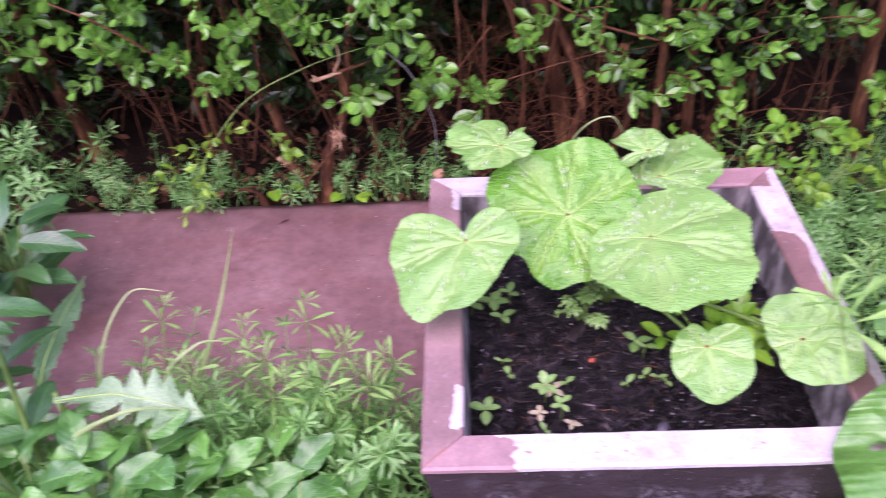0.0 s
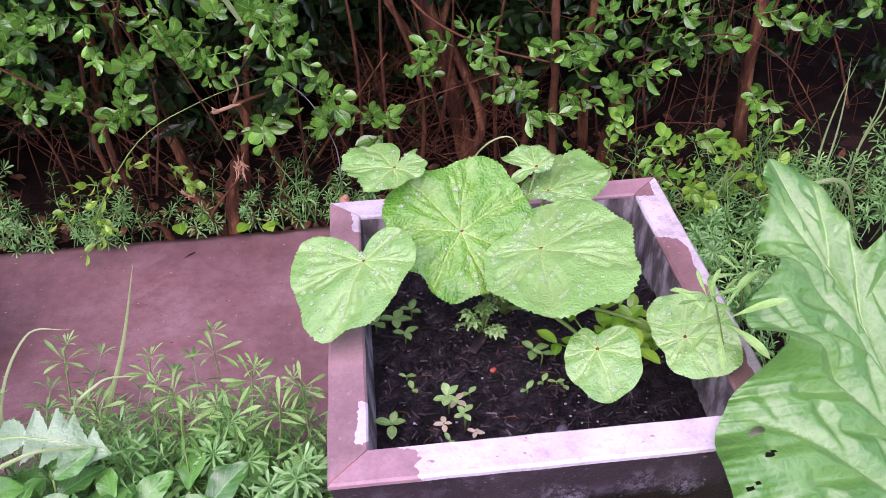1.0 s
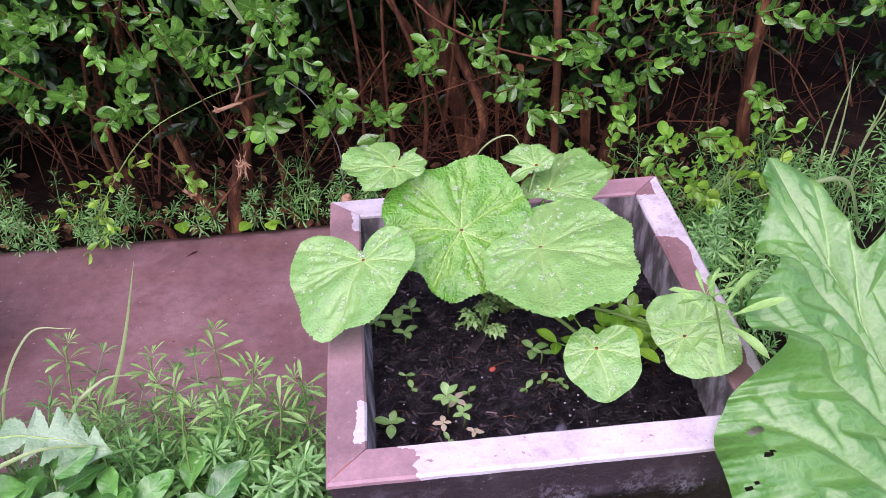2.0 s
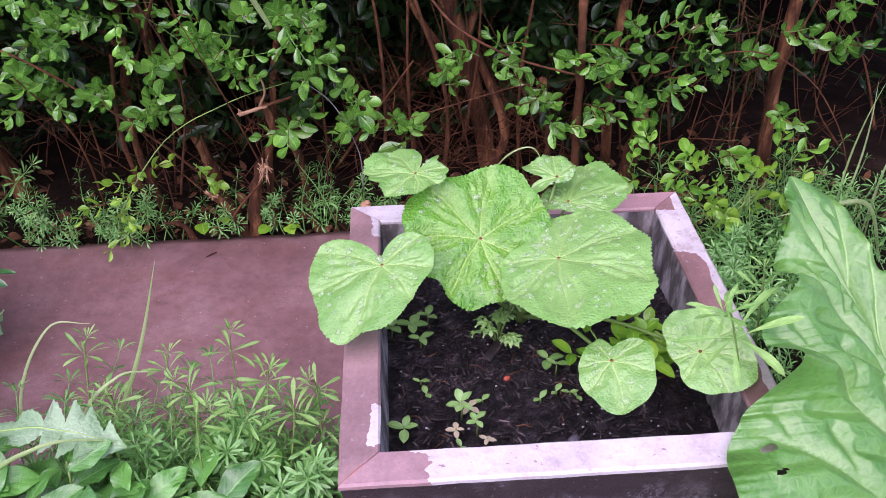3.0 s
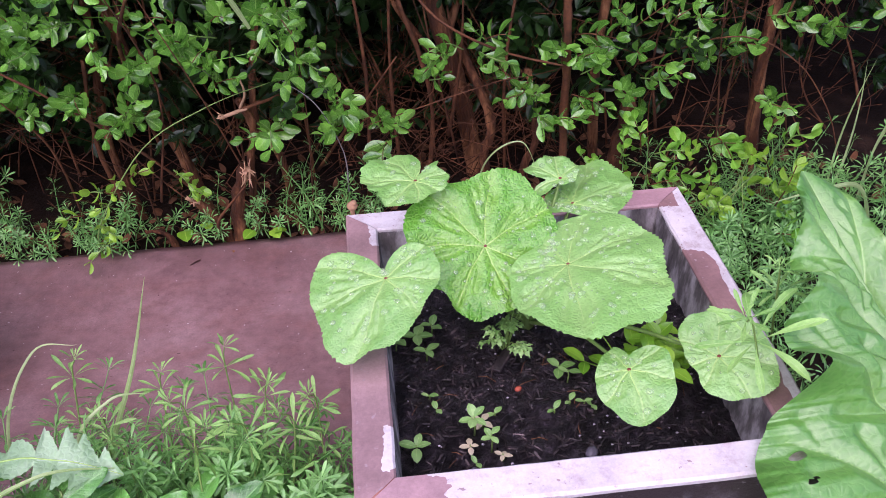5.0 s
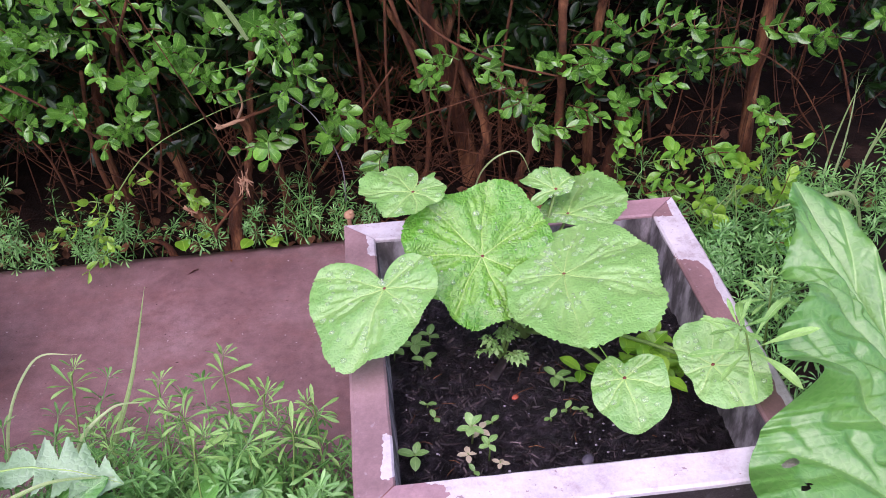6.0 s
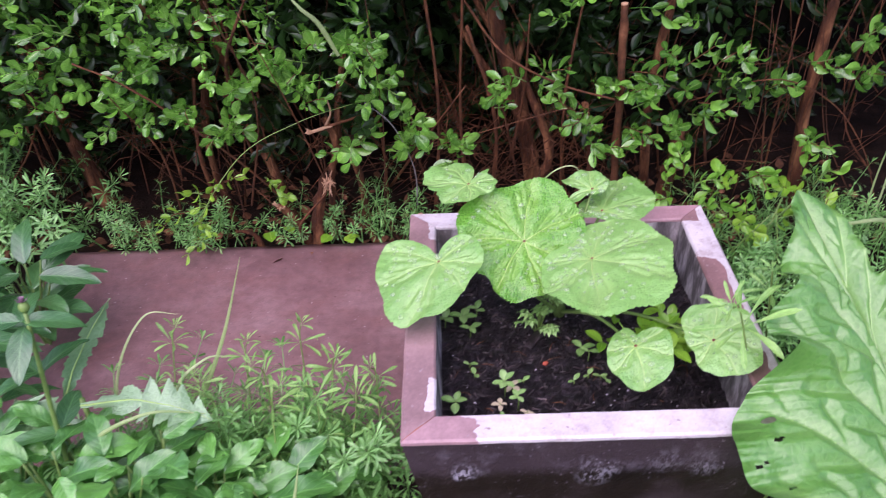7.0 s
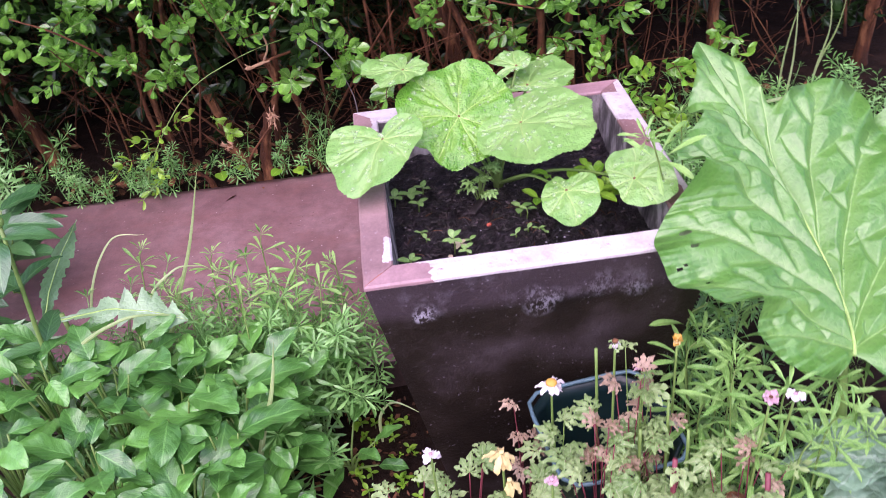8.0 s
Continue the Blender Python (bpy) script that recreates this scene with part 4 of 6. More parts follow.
def rhubarb_blade(length, left, right, lift, seed, nu=130, nv=40, ruffle=0.004, holes=()):
    """A large heart-shaped blade with a lobed, wavy margin, from its stalk at the origin along +x to the tip; +y is its left half. Main veins fan out
    from the stalk and the midrib, side veins leave them in turn, and the blade is quilted between them."""
    rims = []
    for table, wide in ((LEFT, left), (RIGHT, right)):
        line = bend([(a * length, c * wide, e * lift) for a, c, e in table], 12)
        rims.append([line[min(len(line) - 1, round(k / nu * (len(line) - 1)))] for k in range(nu + 1)])

    def middle(t):
        u = t ** 1.45
        return Vector((u * length, -0.048 * math.sin(math.pi * u ** 0.75), -0.022 * math.sin(math.pi * u)))

    # the veins as flat polylines: the midrib, then mains from a place on it (as a share of its way) to a place on a margin
    lines = [([middle(k / 24).xy for k in range(25)], 0.0)]
    for half, start, end in ((0, 0.05, 0.20), (0, 0.10, 0.40), (0, 0.22, 0.54), (0, 0.40, 0.73), (0, 0.58, 0.84), (0, 0.74, 0.92), (1, 0.05, 0.20), (1, 0.10, 0.36), (1, 0.26, 0.52), (1, 0.42, 0.66), (1, 0.66, 0.84), (1, 0.80, 0.93)):
        a, b = middle(start).xy, rims[half][round(end * nu)].xy
        knee = a.lerp(b, 0.5) + Vector((0.12, 0.0)) * (b - a).length
        main = [a.lerp(knee, q / 12).lerp(knee.lerp(b, q / 12), q / 12) for q in range(12)]
        lines.append((main, 0.0))
        for q, sign in ((2, 1), (3, -1), (5, 1), (6, -1), (8, 1), (9, -1)):
            along = (main[q + 1] - main[q]).normalized()
            side = Vector((along.x * 0.62 - sign * along.y * 0.78, along.y * 0.62 + sign * along.x * 0.78))
            reach = (b - a).length * 0.30 * (1 - 0.06 * q)
            lines.append(([main[q] + side * reach * w / 3 + along * reach * 0.06 * w * w / 3 for w in range(4)], 0.0035))
    starts = np.array([p for line, w in lines for p in line[:-1]])
    ways = np.array([p for line, w in lines for p in line[1:]]) - starts
    lag = np.array([w for line, w in lines for p in line[:-1]])
    squares = (ways * ways).sum(1) + 1e-12

    def gaps(points):
        d = points[:, None, :] - starts[None]
        t = np.clip((d * ways[None]).sum(2) / squares[None], 0, 1)
        return (np.sqrt(((d - ways[None] * t[..., None]) ** 2).sum(2)) + lag[None]).min(1)

    def flat(t, v):
        rim = rims[0 if v > 0 else 1][max(0, min(nu, round(t * nu)))]
        mid, q = middle(t), abs(v)
        p = mid.lerp(rim, q)
        p.z = mid.z * (1 - q) ** 2 + rim.z * q ** 1.7
        return p, min(1.0, (rim - mid).length / 0.08), q

    verts, uvs, faces, inside = [], [], [], set()
    c = 2 * nv + 1
    for i in range(nu + 1):
        row = [flat(i / nu, (j - nv) / nv) for j in range(c)]
        gap = gaps(np.array([p.xy for p, span, q in row]))
        for (p, span, q), g in zip(row, gap):
            puff = min(1.0, g / 0.016) ** 0.8
            p.z += span * (1 - 0.75 * q ** 3) * 0.0135 * puff
            p.z += span * (noise.noise((p.x * 16 + seed, p.y * 16, 1)) * 0.005 * (1 - 0.6 * q) + noise.noise((p.x * 60, p.y * 60 + seed, 1)) * 0.0010 + noise.noise((p.x * 140, p.y * 140 + seed, 1)) * 0.0004)
            p.z += ruffle * q ** 4 * math.sin(i / nu * 70 + seed) * span
            for hx, hy, wide in holes:
                dx, dy = (p.x - hx) * 0.97 + (p.y - hy) * 0.24, (p.y - hy) * 0.97 - (p.x - hx) * 0.24
                far = math.hypot(dx / (0.36 * wide), dy / wide)
                if 1e-6 < far < 1.35:
                    inside.add(len(verts))
                    k = 1 / far if far > 0.55 else 1.0
                    p.x, p.y = hx + (dx * 0.97 - dy * 0.24) * k, hy + (dx * 0.24 + dy * 0.97) * k
            verts.append(p)
            uvs.append((0.2 + 0.5 * i / nu, min(1.0, float(g) / 0.025)))
    for i in range(nu):
        for j in range(c - 1):
            face = (i * c + j, (i + 1) * c + j, (i + 1) * c + j + 1, i * c + j + 1)
            if not all(k in inside for k in face):
                faces.append(face)
    blade = Geo().add(verts, faces, uvs)
    ribs = Geo()
    mid = [flat(k / 40, 0.0)[0] + Vector((0, 0, 0.0008)) for k in range(37)]
    ribs.tube(mid, taper(0.0026, 0.0005, len(mid)), 7)
    return blade, ribs


rhubarb = thing("rhubarb_plant", "rhubarb with huge crinkled light-green leaves beside the planter", "plant", at=(0.66, -0.08, GROUND))


def rhubarb_leaf(base, tip, normal, left, right, lift, seed, label, **more):
    base, tip = Vector(base), Vector(tip)
    m = facing(base - Vector(rhubarb.location), tip - base, normal)
    blade, ribs = rhubarb_blade((tip - base).length, left, right, lift, seed, **more)
    leaf = part("leaf", blade, M_RHUBARB, rhubarb, label, at=m)
    part("ribs", ribs, M_VEIN, leaf)
    inv = m.inverted()
    root = inv @ Vector((0, 0, 0))
    stalk = Geo()
    stalk.tube(bend([(0.012, 0, -0.008), root * 0.4 + Vector((-0.03, 0, -0.04)), root], 8), taper(0.005, 0.012, 17), 9)
    part("stalk", stalk, M_STEM_GREEN, leaf)
    return leaf


rhubarb_leaf((0.552, -0.155, 0.385), (0.507, 0.283, 0.596), (0.30, -0.50, 0.81), 1.0, 1.0, 1.0, 1.0, "crinkled rhubarb leaf with small slug holes",
             nu=400, nv=90, holes=((0.193, 0.131, 0.0105), (0.168, 0.135, 0.0085), (0.143, 0.160, 0.008), (0.115, 0.140, 0.006)))
rhubarb_leaf((0.655, -0.135, 0.370), (0.88, 0.28, 0.56), (-0.25, -0.45, 0.85), 1.0, 0.95, 0.6, 3.3, "second crinkled light-green rhubarb leaf")
rhubarb_leaf((0.66, -0.22, 0.33), (0.80, -0.02, 0.50), (-0.35, -0.45, 0.82), 0.62, 0.62, 0.5, 5.1, "younger crinkled rhubarb leaf")


# ---------------------------------------------------------------- cleavers
def cleavers_stem(seed, height, whorls, size, lean, bearing=None, low=0.2):
    """A square-stemmed goosegrass shoot: rings of narrow leaves along a bent stem."""
    r = random.Random(seed)
    g = Geo()
    a = r.uniform(0, 6.28) if bearing is None else radians(bearing)
    top = Vector((math.cos(a) * lean, math.sin(a) * lean, height))
    path = bend([(0, 0, 0), top * 0.5 + Vector((-math.sin(a), math.cos(a), 0)) * lean * 0.3 + Vector((0, 0, height * 0.08)), top], 8)
    g.tube(path, taper(0.0016, 0.0009, len(path)), 4)
    for w in range(whorls):
        s = 1 - (w / max(1, whorls)) ** 1.35 * (1 - low)
        i = int(s * (len(path) - 1))
        along = (path[i] - path[max(0, i - 1)]).normalized() if i else Vector((0, 0, 1))
        scale = (0.72 if w == 0 else 0.85 if w == 1 else 1.0) * r.uniform(0.85, 1.1)
        count = r.choice((7, 8, 9))
        base = facing(path[i], along.orthogonal(), along, 0) @ pose(0, 0, 0, 0, 0, r.uniform(0, 360))
        for k in range(count):
            l = size * scale * r.uniform(0.85, 1.1)
            m = base @ pose(0, 0, 0, 0, 0, 360 * k / count + r.uniform(-6, 6)) @ pose(0, 0, 0, 0, -(48 if w == 0 else 28 if w == 1 else 12) + r.uniform(-20, 20), 0)
            g.blade(l, l * 0.16, 6, 1, r.uniform(0.2, 1.2), 0.25, 0.0, 0.74, m=m)
    return g


CLEAVERS = [cleavers_stem(100 + i, h, w, s, l).mesh("cleavers_shoot", M_CLEAVERS) for i, (h, w, s, l) in enumerate(((0.30, 6, 0.044, 0.10), (0.27, 5, 0.046, 0.14), (0.25, 5, 0.042, 0.10), (0.24, 5, 0.040, 0.13), (0.20, 4, 0.042, 0.09), (0.15, 4, 0.034, 0.08)))]
SMALL = [cleavers_stem(200 + i, h, w, s, l).mesh("cleavers_shoot", M_CLEAVERS) for i, (h, w, s, l) in enumerate(((0.12, 4, 0.026, 0.06), (0.10, 3, 0.024, 0.04), (0.14, 4, 0.028, 0.04), (0.08, 3, 0.022, 0.05)))]


def cleavers(p, n, spread, kinds, label, group, size=1.0, tall=1.0, back=0, wild=1.0):
    t = thing("cleavers", label, "weed", group, at=p)
    for _ in range(n):
        x, y = U(-spread[0], spread[0]), U(-spread[1], spread[1])
        s = size * U(0.8, 1.12)
        ob = part("shoot", rng.choice(kinds), None, t, at=pose(x, y, 0, U(-14, 14) * wild - back, U(-14, 14) * wild, U(0, 360)) @ Matrix.Diagonal((s, s, s * tall, 1)))
        tagged(ob, kind="stuff")
    return t


FRONT = "pale green cleavers sprawling over the slab's edge"
for p, n, s in (((-0.17, 0.26), 5, (0.03, 0.03)), ((-0.22, 0.25), 9, (0.06, 0.04)), ((-0.28, 0.27), 10, (0.06, 0.04)), ((-0.17, 0.325), 22, (0.08, 0.04)), ((-0.105, 0.345), 7, (0.03, 0.02)), ((-0.27, 0.335), 22, (0.07, 0.04)), ((-0.37, 0.34), 22, (0.07, 0.03)), ((-0.47, 0.34), 12, (0.05, 0.03)), ((-0.20, 0.07), 3, (0.03, 0.03))):
    cleavers((p[0], p[1], GROUND), n, s, CLEAVERS[:5], FRONT, "cleavers before the slab", 1.0, 0.92 if p[1] > 0.2 else 0.75, 6, 2.4)
for p, n, s in (((-0.43, 0.35), 14, (0.06, 0.02)), ((-0.33, 0.35), 20, (0.06, 0.02)), ((-0.22, 0.35), 20, (0.06, 0.02)), ((-0.12, 0.35), 8, (0.03, 0.02))):
    cleavers((p[0], p[1], GROUND), n, s, CLEAVERS[1:5], FRONT, "cleavers before the slab", 0.95, 0.9, 24, 1.6)
BACK = "low cleavers along the foot of the hedge"
for p, n, s in (((-0.82, 1.16), 12, (0.10, 0.05)), ((-0.66, 1.15), 18, (0.09, 0.04)), ((-0.54, 1.14), 16, (0.08, 0.04)), ((-0.33, 1.16), 10, (0.08, 0.03)), ((-0.17, 1.15), 14, (0.08, 0.04)), ((-0.02, 1.15), 12, (0.08, 0.04)), ((-0.45, 1.135), 6, (0.06, 0.02))):
    cleavers((p[0], p[1], -0.03), n, s, SMALL, BACK, "cleavers along the hedge")
cleavers((-0.10, 1.14, -0.03), 4, (0.04, 0.02), CLEAVERS[5:], "taller cleavers climbing into the hedge", "cleavers along the hedge", 1.0, 1.5)
SIDE = "dense cleavers beside the planter"
for p, n, s in (((0.54, 0.60), 20, (0.05, 0.10)), ((0.58, 0.80), 26, (0.09, 0.10)), ((0.74, 0.88), 28, (0.10, 0.10)), ((0.90, 0.92), 26, (0.10, 0.10)), ((1.06, 0.98), 22, (0.10, 0.10)), ((0.70, 0.66), 22, (0.10, 0.10)), ((0.90, 0.68), 18, (0.10, 0.10)), ((0.54, 0.42), 16, (0.04, 0.09)), ((0.68, 0.42), 14, (0.08, 0.10)), ((0.52, 0.25), 10, (0.03, 0.07)),
                ((0.70, 1.05), 10, (0.12, 0.06)), ((0.96, 1.07), 12, (0.14, 0.06)), ((1.22, 1.06), 10, (0.12, 0.08))):
    cleavers((p[0], p[1], GROUND), n, s, CLEAVERS[2:] if p[1] < 0.83 else CLEAVERS[2:5], SIDE, "cleavers beside the planter", 0.82, 1.0)
for p, n, s in (((-0.98, 1.08), 22, (0.07, 0.10)), ((-1.06, 1.18), 18, (0.10, 0.08)), ((-1.10, 0.95), 20, (0.10, 0.10)), ((-1.28, 1.12), 16, (0.12, 0.14)), ((-1.02, 0.78), 14, (0.06, 0.10))):
    cleavers((p[0], p[1], GROUND), n, s, CLEAVERS[1:], "thick cleavers at the slab's end", "cleavers at the slab's end", 1.0, 1.25)
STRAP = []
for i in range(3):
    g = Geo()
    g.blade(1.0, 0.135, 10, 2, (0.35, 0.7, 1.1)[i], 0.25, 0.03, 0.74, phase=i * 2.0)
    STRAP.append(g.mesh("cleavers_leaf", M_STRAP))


def open_cleavers(root, node, size, label, group, up=None, wild=1.0):
    """A tall shoot with wide rings of strap leaves, each leaf a piece of its own."""
    t = thing("cleavers", label, "weed", group, at=(root[0], root[1], GROUND))
    here = Vector(t.location)
    node = Vector(node) - here
    up = Vector(up or (U(-0.55, 0.55), U(-0.45, 0.2), 1)).normalized()
    path = bend([Vector((0, 0, 0)), Vector((node.x * 0.35, node.y * 0.35, node.z * 0.5)), node, node + up * size * 0.75], 8)
    g = Geo()
    g.tube(path, taper(0.0019, 0.0010, len(path)), 4)
    stem = part("stem", g, M_STEM_GREEN, t)
    for q, k, rise, count in ((path[7], 0.9, 5, 6), (path[12], 1.0, 12, 7), (node, 1.0, 24, 8), (path[-1], 0.60, 46, 7), (path[-1] + up * size * 0.12, 0.34, 64, 5)):
        base = facing(q, up.orthogonal(), up, 0) @ pose(0, 0, 0, 0, 0, U(0, 360))
        for a in range(count):
            l = size * k * U(0.82, 1.15)
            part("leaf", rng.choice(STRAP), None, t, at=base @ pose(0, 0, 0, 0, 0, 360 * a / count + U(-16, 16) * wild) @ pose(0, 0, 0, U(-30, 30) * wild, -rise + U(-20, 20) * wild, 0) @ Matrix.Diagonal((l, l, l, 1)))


for node in ((0.395, -0.055, 0.31), (0.435, -0.10, 0.33), (0.415, -0.15, 0.33), (0.465, -0.175, 0.335), (0.50, -0.215, 0.33), (0.425, 0.025, 0.30), (0.476, -0.015, 0.30), (0.549, -0.134, 0.30), (0.462, -0.234, 0.30), (0.53, -0.20, 0.27), (0.45, -0.05, 0.27), (0.435, -0.19, 0.26), (0.61, -0.11, 0.27), (0.585, -0.17, 0.24), (0.40, -0.10, 0.25)):
    open_cleavers((node[0] + U(-0.02, 0.03), node[1] + U(-0.02, 0.03)), node, U(0.054, 0.066), "fresh tall cleavers beneath the rhubarb", "cleavers under the rhubarb", wild=0.45)
for p, n, s in (((0.47, -0.06), 9, (0.05, 0.05)), ((0.54, -0.02), 9, (0.05, 0.05)), ((0.45, -0.17), 9, (0.05, 0.04)), ((0.47, 0.05), 8, (0.03, 0.04)), ((0.54, -0.16), 7, (0.04, 0.04))):
    cleavers((p[0], p[1], GROUND), n, s, CLEAVERS[3:], "short cleavers beneath the rhubarb", "cleavers under the rhubarb")
for node in ((-0.205, 0.49, 0.20), (-0.294, 0.455, 0.20), (-0.43, 0.50, 0.20), (-0.068, 0.395, 0.20), (-0.142, 0.42, 0.20), (-0.253, 0.405, 0.20), (-0.314, 0.319, 0.21), (-0.159, 0.34, 0.21), (-0.225, 0.318, 0.22), (-0.098, 0.353, 0.20), (-0.36, 0.39, 0.20)):
    open_cleavers((node[0] + U(-0.03, 0.03), node[1] - U(0.05, 0.12)), node, U(0.040, 0.050), "cleavers shoot with open rings of leaves before the slab", "cleavers before the slab")
# two long shoots that have climbed over the coping onto the leaf in its corner
open_cleavers((0.50, 0.06), (0.400, 0.112, 0.515), 0.064, "tall cleavers leaning over the planter's coping", "cleavers beside the planter", (-0.42, -0.25, 0.8), 0.5)
open_cleavers((0.50, 0.20), (0.462, 0.20, 0.50), 0.040, "tall cleavers leaning over the planter's coping", "cleavers beside the planter")

# ---------------------------------------------------------------- broad-leaved plants before the slab
BROAD = []
for i, (l, w, d, f) in enumerate(((0.105, 0.054, 0.6, 0.18), (0.090, 0.047, 0.8, 0.26), (0.118, 0.058, 0.7, 0.14), (0.074, 0.042, 0.5, 0.28))):
    g = Geo()
    g.blade(l, w, 40, 6, d, f, 0.06, 0.50, phase=i * 1.7, twist=0.12 * (-1) ** i, stalk=0.05, teeth=0.035, tooth_n=13)
    g.v = [(v[0], v[1], v[2] + noise.noise((v[0] * 38, v[1] * 38, i)) * 0.003) for v in g.v]
    BROAD.append(g.mesh("broad_leaf", M_ALKANET))


def broad_plant(p, n, height, label="rough-leaved alkanet with broad glossy wet leaves", group="leafy plants before the slab", size=1.0, lo=-10, hi=45, meshes=None, category="plant", name="alkanet"):
    n = int(n * 2.4)
    t = thing(name, label, category, group, at=(p[0], p[1], GROUND))
    a0 = U(0, 360)
    for i in range(n):
        stems = Geo()
        a = a0 + i * 137.5 + U(-20, 20)
        z = height * (0.45 + 0.55 * (i / max(1, n - 1)) ** 0.8)
        r = U(0.01, 0.05)
        q = Vector((math.cos(radians(a)) * r, math.sin(radians(a)) * r, z))
        stems.tube(bend([(0, 0, 0), (q.x * 0.3, q.y * 0.3, z * 0.6), q], 5), taper(0.0028, 0.0016, 11), 6)
        part("stem", stems, M_STEM_GREEN, t)
        s = size * U(0.6, 1.0)
        part("leaf", rng.choice(meshes or BROAD), None, t, at=turned(q, a, U(lo, hi), U(-24, 24)) @ Matrix.Diagonal((s, s, s, 1)))
    return t


for p, n, h in (((-0.21, 0.11), 8, 0.23), ((-0.25, 0.06), 8, 0.25), ((-0.33, 0.14), 9, 0.28), ((-0.43, 0.17), 9, 0.31), ((-0.52, 0.19), 9, 0.33), ((-0.30, -0.02), 8, 0.27), ((-0.42, 0.03), 9, 0.30), ((-0.55, 0.06), 9, 0.32), ((-0.66, 0.12), 8, 0.32),
                ((-0.24, -0.06), 7, 0.25), ((-0.34, -0.13), 8, 0.28), ((-0.50, -0.10), 8, 0.30), ((-0.68, -0.04), 8, 0.30), ((-0.20, 0.0), 5, 0.17), ((-0.64, 0.24), 8, 0.32), ((-0.39, 0.235), 9, 0.30), ((-0.53, 0.27), 7, 0.30), ((-0.24, 0.16), 8, 0.25), ((-0.19, 0.185), 6, 0.20), ((-0.30, 0.215), 8, 0.27), ((-0.22, 0.225), 7, 0.24), ((-0.17, 0.27), 5, 0.20)):
    broad_plant(p, n, h)
broad_plant((-0.085, 0.17), 3, 0.08, "small broad-leaved weed before the slab", size=0.75)

for _ in range(13):
    p = (U(-0.085, 0.055), U(0.08, 0.35))
    bush("earth_seedling", (p[0], p[1], GROUND), rng.choice((2, 3)), U(0.007, 0.013), M_SAPLING, "tiny green seedling on the bare earth", "seedling", 0.012, U(0.015, 0.04), group="seedlings on the earth")

# sow thistles with lobed grey-green leaves
def thistle_leaf(length, width, seed, lobes=0.5, n=7, droop=0.5):
    g = Geo()
    g.blade(length, width, 64, 5, droop, 0.12, 0.05, 0.58, lobes=lobes, tooth_n=n, phase=seed, twist=0.3)
    g.v = [(v[0], v[1] + 0.05 * math.sin(v[0] * 18) * 0.2, v[2] + noise.noise((v[0] * 30, v[1] * 30, seed)) * 0.004) for v in g.v]
    rib = Geo()
    mid = [Vector(g.v[i * 11 + 5]) + Vector((0, 0, 0.001)) for i in range(0, 65, 4)]
    rib.tube(mid, taper(0.0016, 0.0004, len(mid)), 6)
    return g, rib


thistle = thing("sow_thistle", "sow thistle with jagged grey-green leaves and pale midribs", "plant", at=(-0.50, 0.28, GROUND))
g = Geo()
g.tube(bend([(0, 0, 0), (0.01, 0, 0.15), (0.0, 0.01, 0.34)], 6), taper(0.006, 0.004, 13), 8)
part("stem", g, M_STEM_GREEN, thistle)
for z, a, pitch, l, w in ((0.335, -3, 4, 0.20, 0.092), (0.28, 150, 10, 0.17, 0.09), (0.26, 330, -12, 0.17, 0.09)):
    blade, rib = thistle_leaf(l, w, z * 20, 0.68)
    leaf = part("leaf", blade, M_THISTLE, thistle, at=turned((0.0, 0.0, z), a, pitch, U(-10, 10)))
    part("midrib", rib, M_VEIN, leaf, "pale midrib")
thistle = thing("sow_thistle", "sow thistle with one leaf standing up before the slab", "plant", at=(-0.585, 0.32, GROUND))
g = Geo()
g.tube([(0, 0, 0), (0.01, 0, 0.15), (0.03, 0.005, 0.30)], [0.005, 0.004, 0.003], 8)
part("stem", g, M_STEM_GREEN, thistle)
for p, way, normal, l, w in (((0.03, 0.005, 0.295), (0.085, 0.075, 0.135), (0.75, -0.60, 0.10), 0.185, 0.056), ((0.02, 0.0, 0.27), (-0.9, -0.2, 0.25), (0.1, -0.4, 0.9), 0.15, 0.065), ((0.01, 0.0, 0.22), (0.5, -0.8, 0.1), (0.1, -0.2, 1), 0.15, 0.07)):
    blade, rib = thistle_leaf(l, w, l * 40 + w * 90, 0.34, 11, 0.12)
    leaf = part("leaf", blade, M_THISTLE, thistle, at=facing(p, way, normal))
    part("midrib", rib, M_VEIN, leaf, "pale midrib")

# knapweed with a bud, at the slab's end
knap = thing("knapweed", "dark-leaved knapweed with a mauve bud", "plant", at=(-0.541, 0.25, GROUND))
g = Geo()
g.tube(bend([(0, 0, 0), (0.01, 0.0, 0.28), (0.03, 0.0, 0.535)], 6), taper(0.005, 0.003, 13), 8)
part("stem", g, M_STEM_GREEN, knap)
DARK = []
for i in range(3):
    g = Geo()
    g.blade(0.14, 0.055, 18, 4, 0.7, 0.2, 0.03, 0.42, phase=i * 2.0, stalk=0.03, teeth=0.03, tooth_n=14)
    DARK.append(g.mesh("dark_leaf", M_DARKLEAF))
for z, a, pitch in ((0.44, 15, -5), (0.44, 185, 5), (0.44, 100, 10), (0.43, 280, -10), (0.35, 60, 15), (0.35, 225, 10), (0.34, 140, 10), (0.24, 90, 15), (0.23, 200, 15)):
    part("leaf", rng.choice(DARK), None, knap, at=turned((0.02, 0, z + 0.08), a, pitch, U(-15, 15)) @ Matrix.Diagonal((0.62, 0.62, 0.62, 1)))
g = Geo()
g.ball((0.031, 0, 0.545), 0.0075, (1, 1, 1.15), 12, 8)
bud = part("bud", g, M_STEM_GREEN, knap)
g = Geo()
for k in range(22):
    g.blade(0.012, 0.003, 3, 1, 0.2, 0.1, m=turned((0.031, 0, 0.550), k * 49, U(45, 88)))
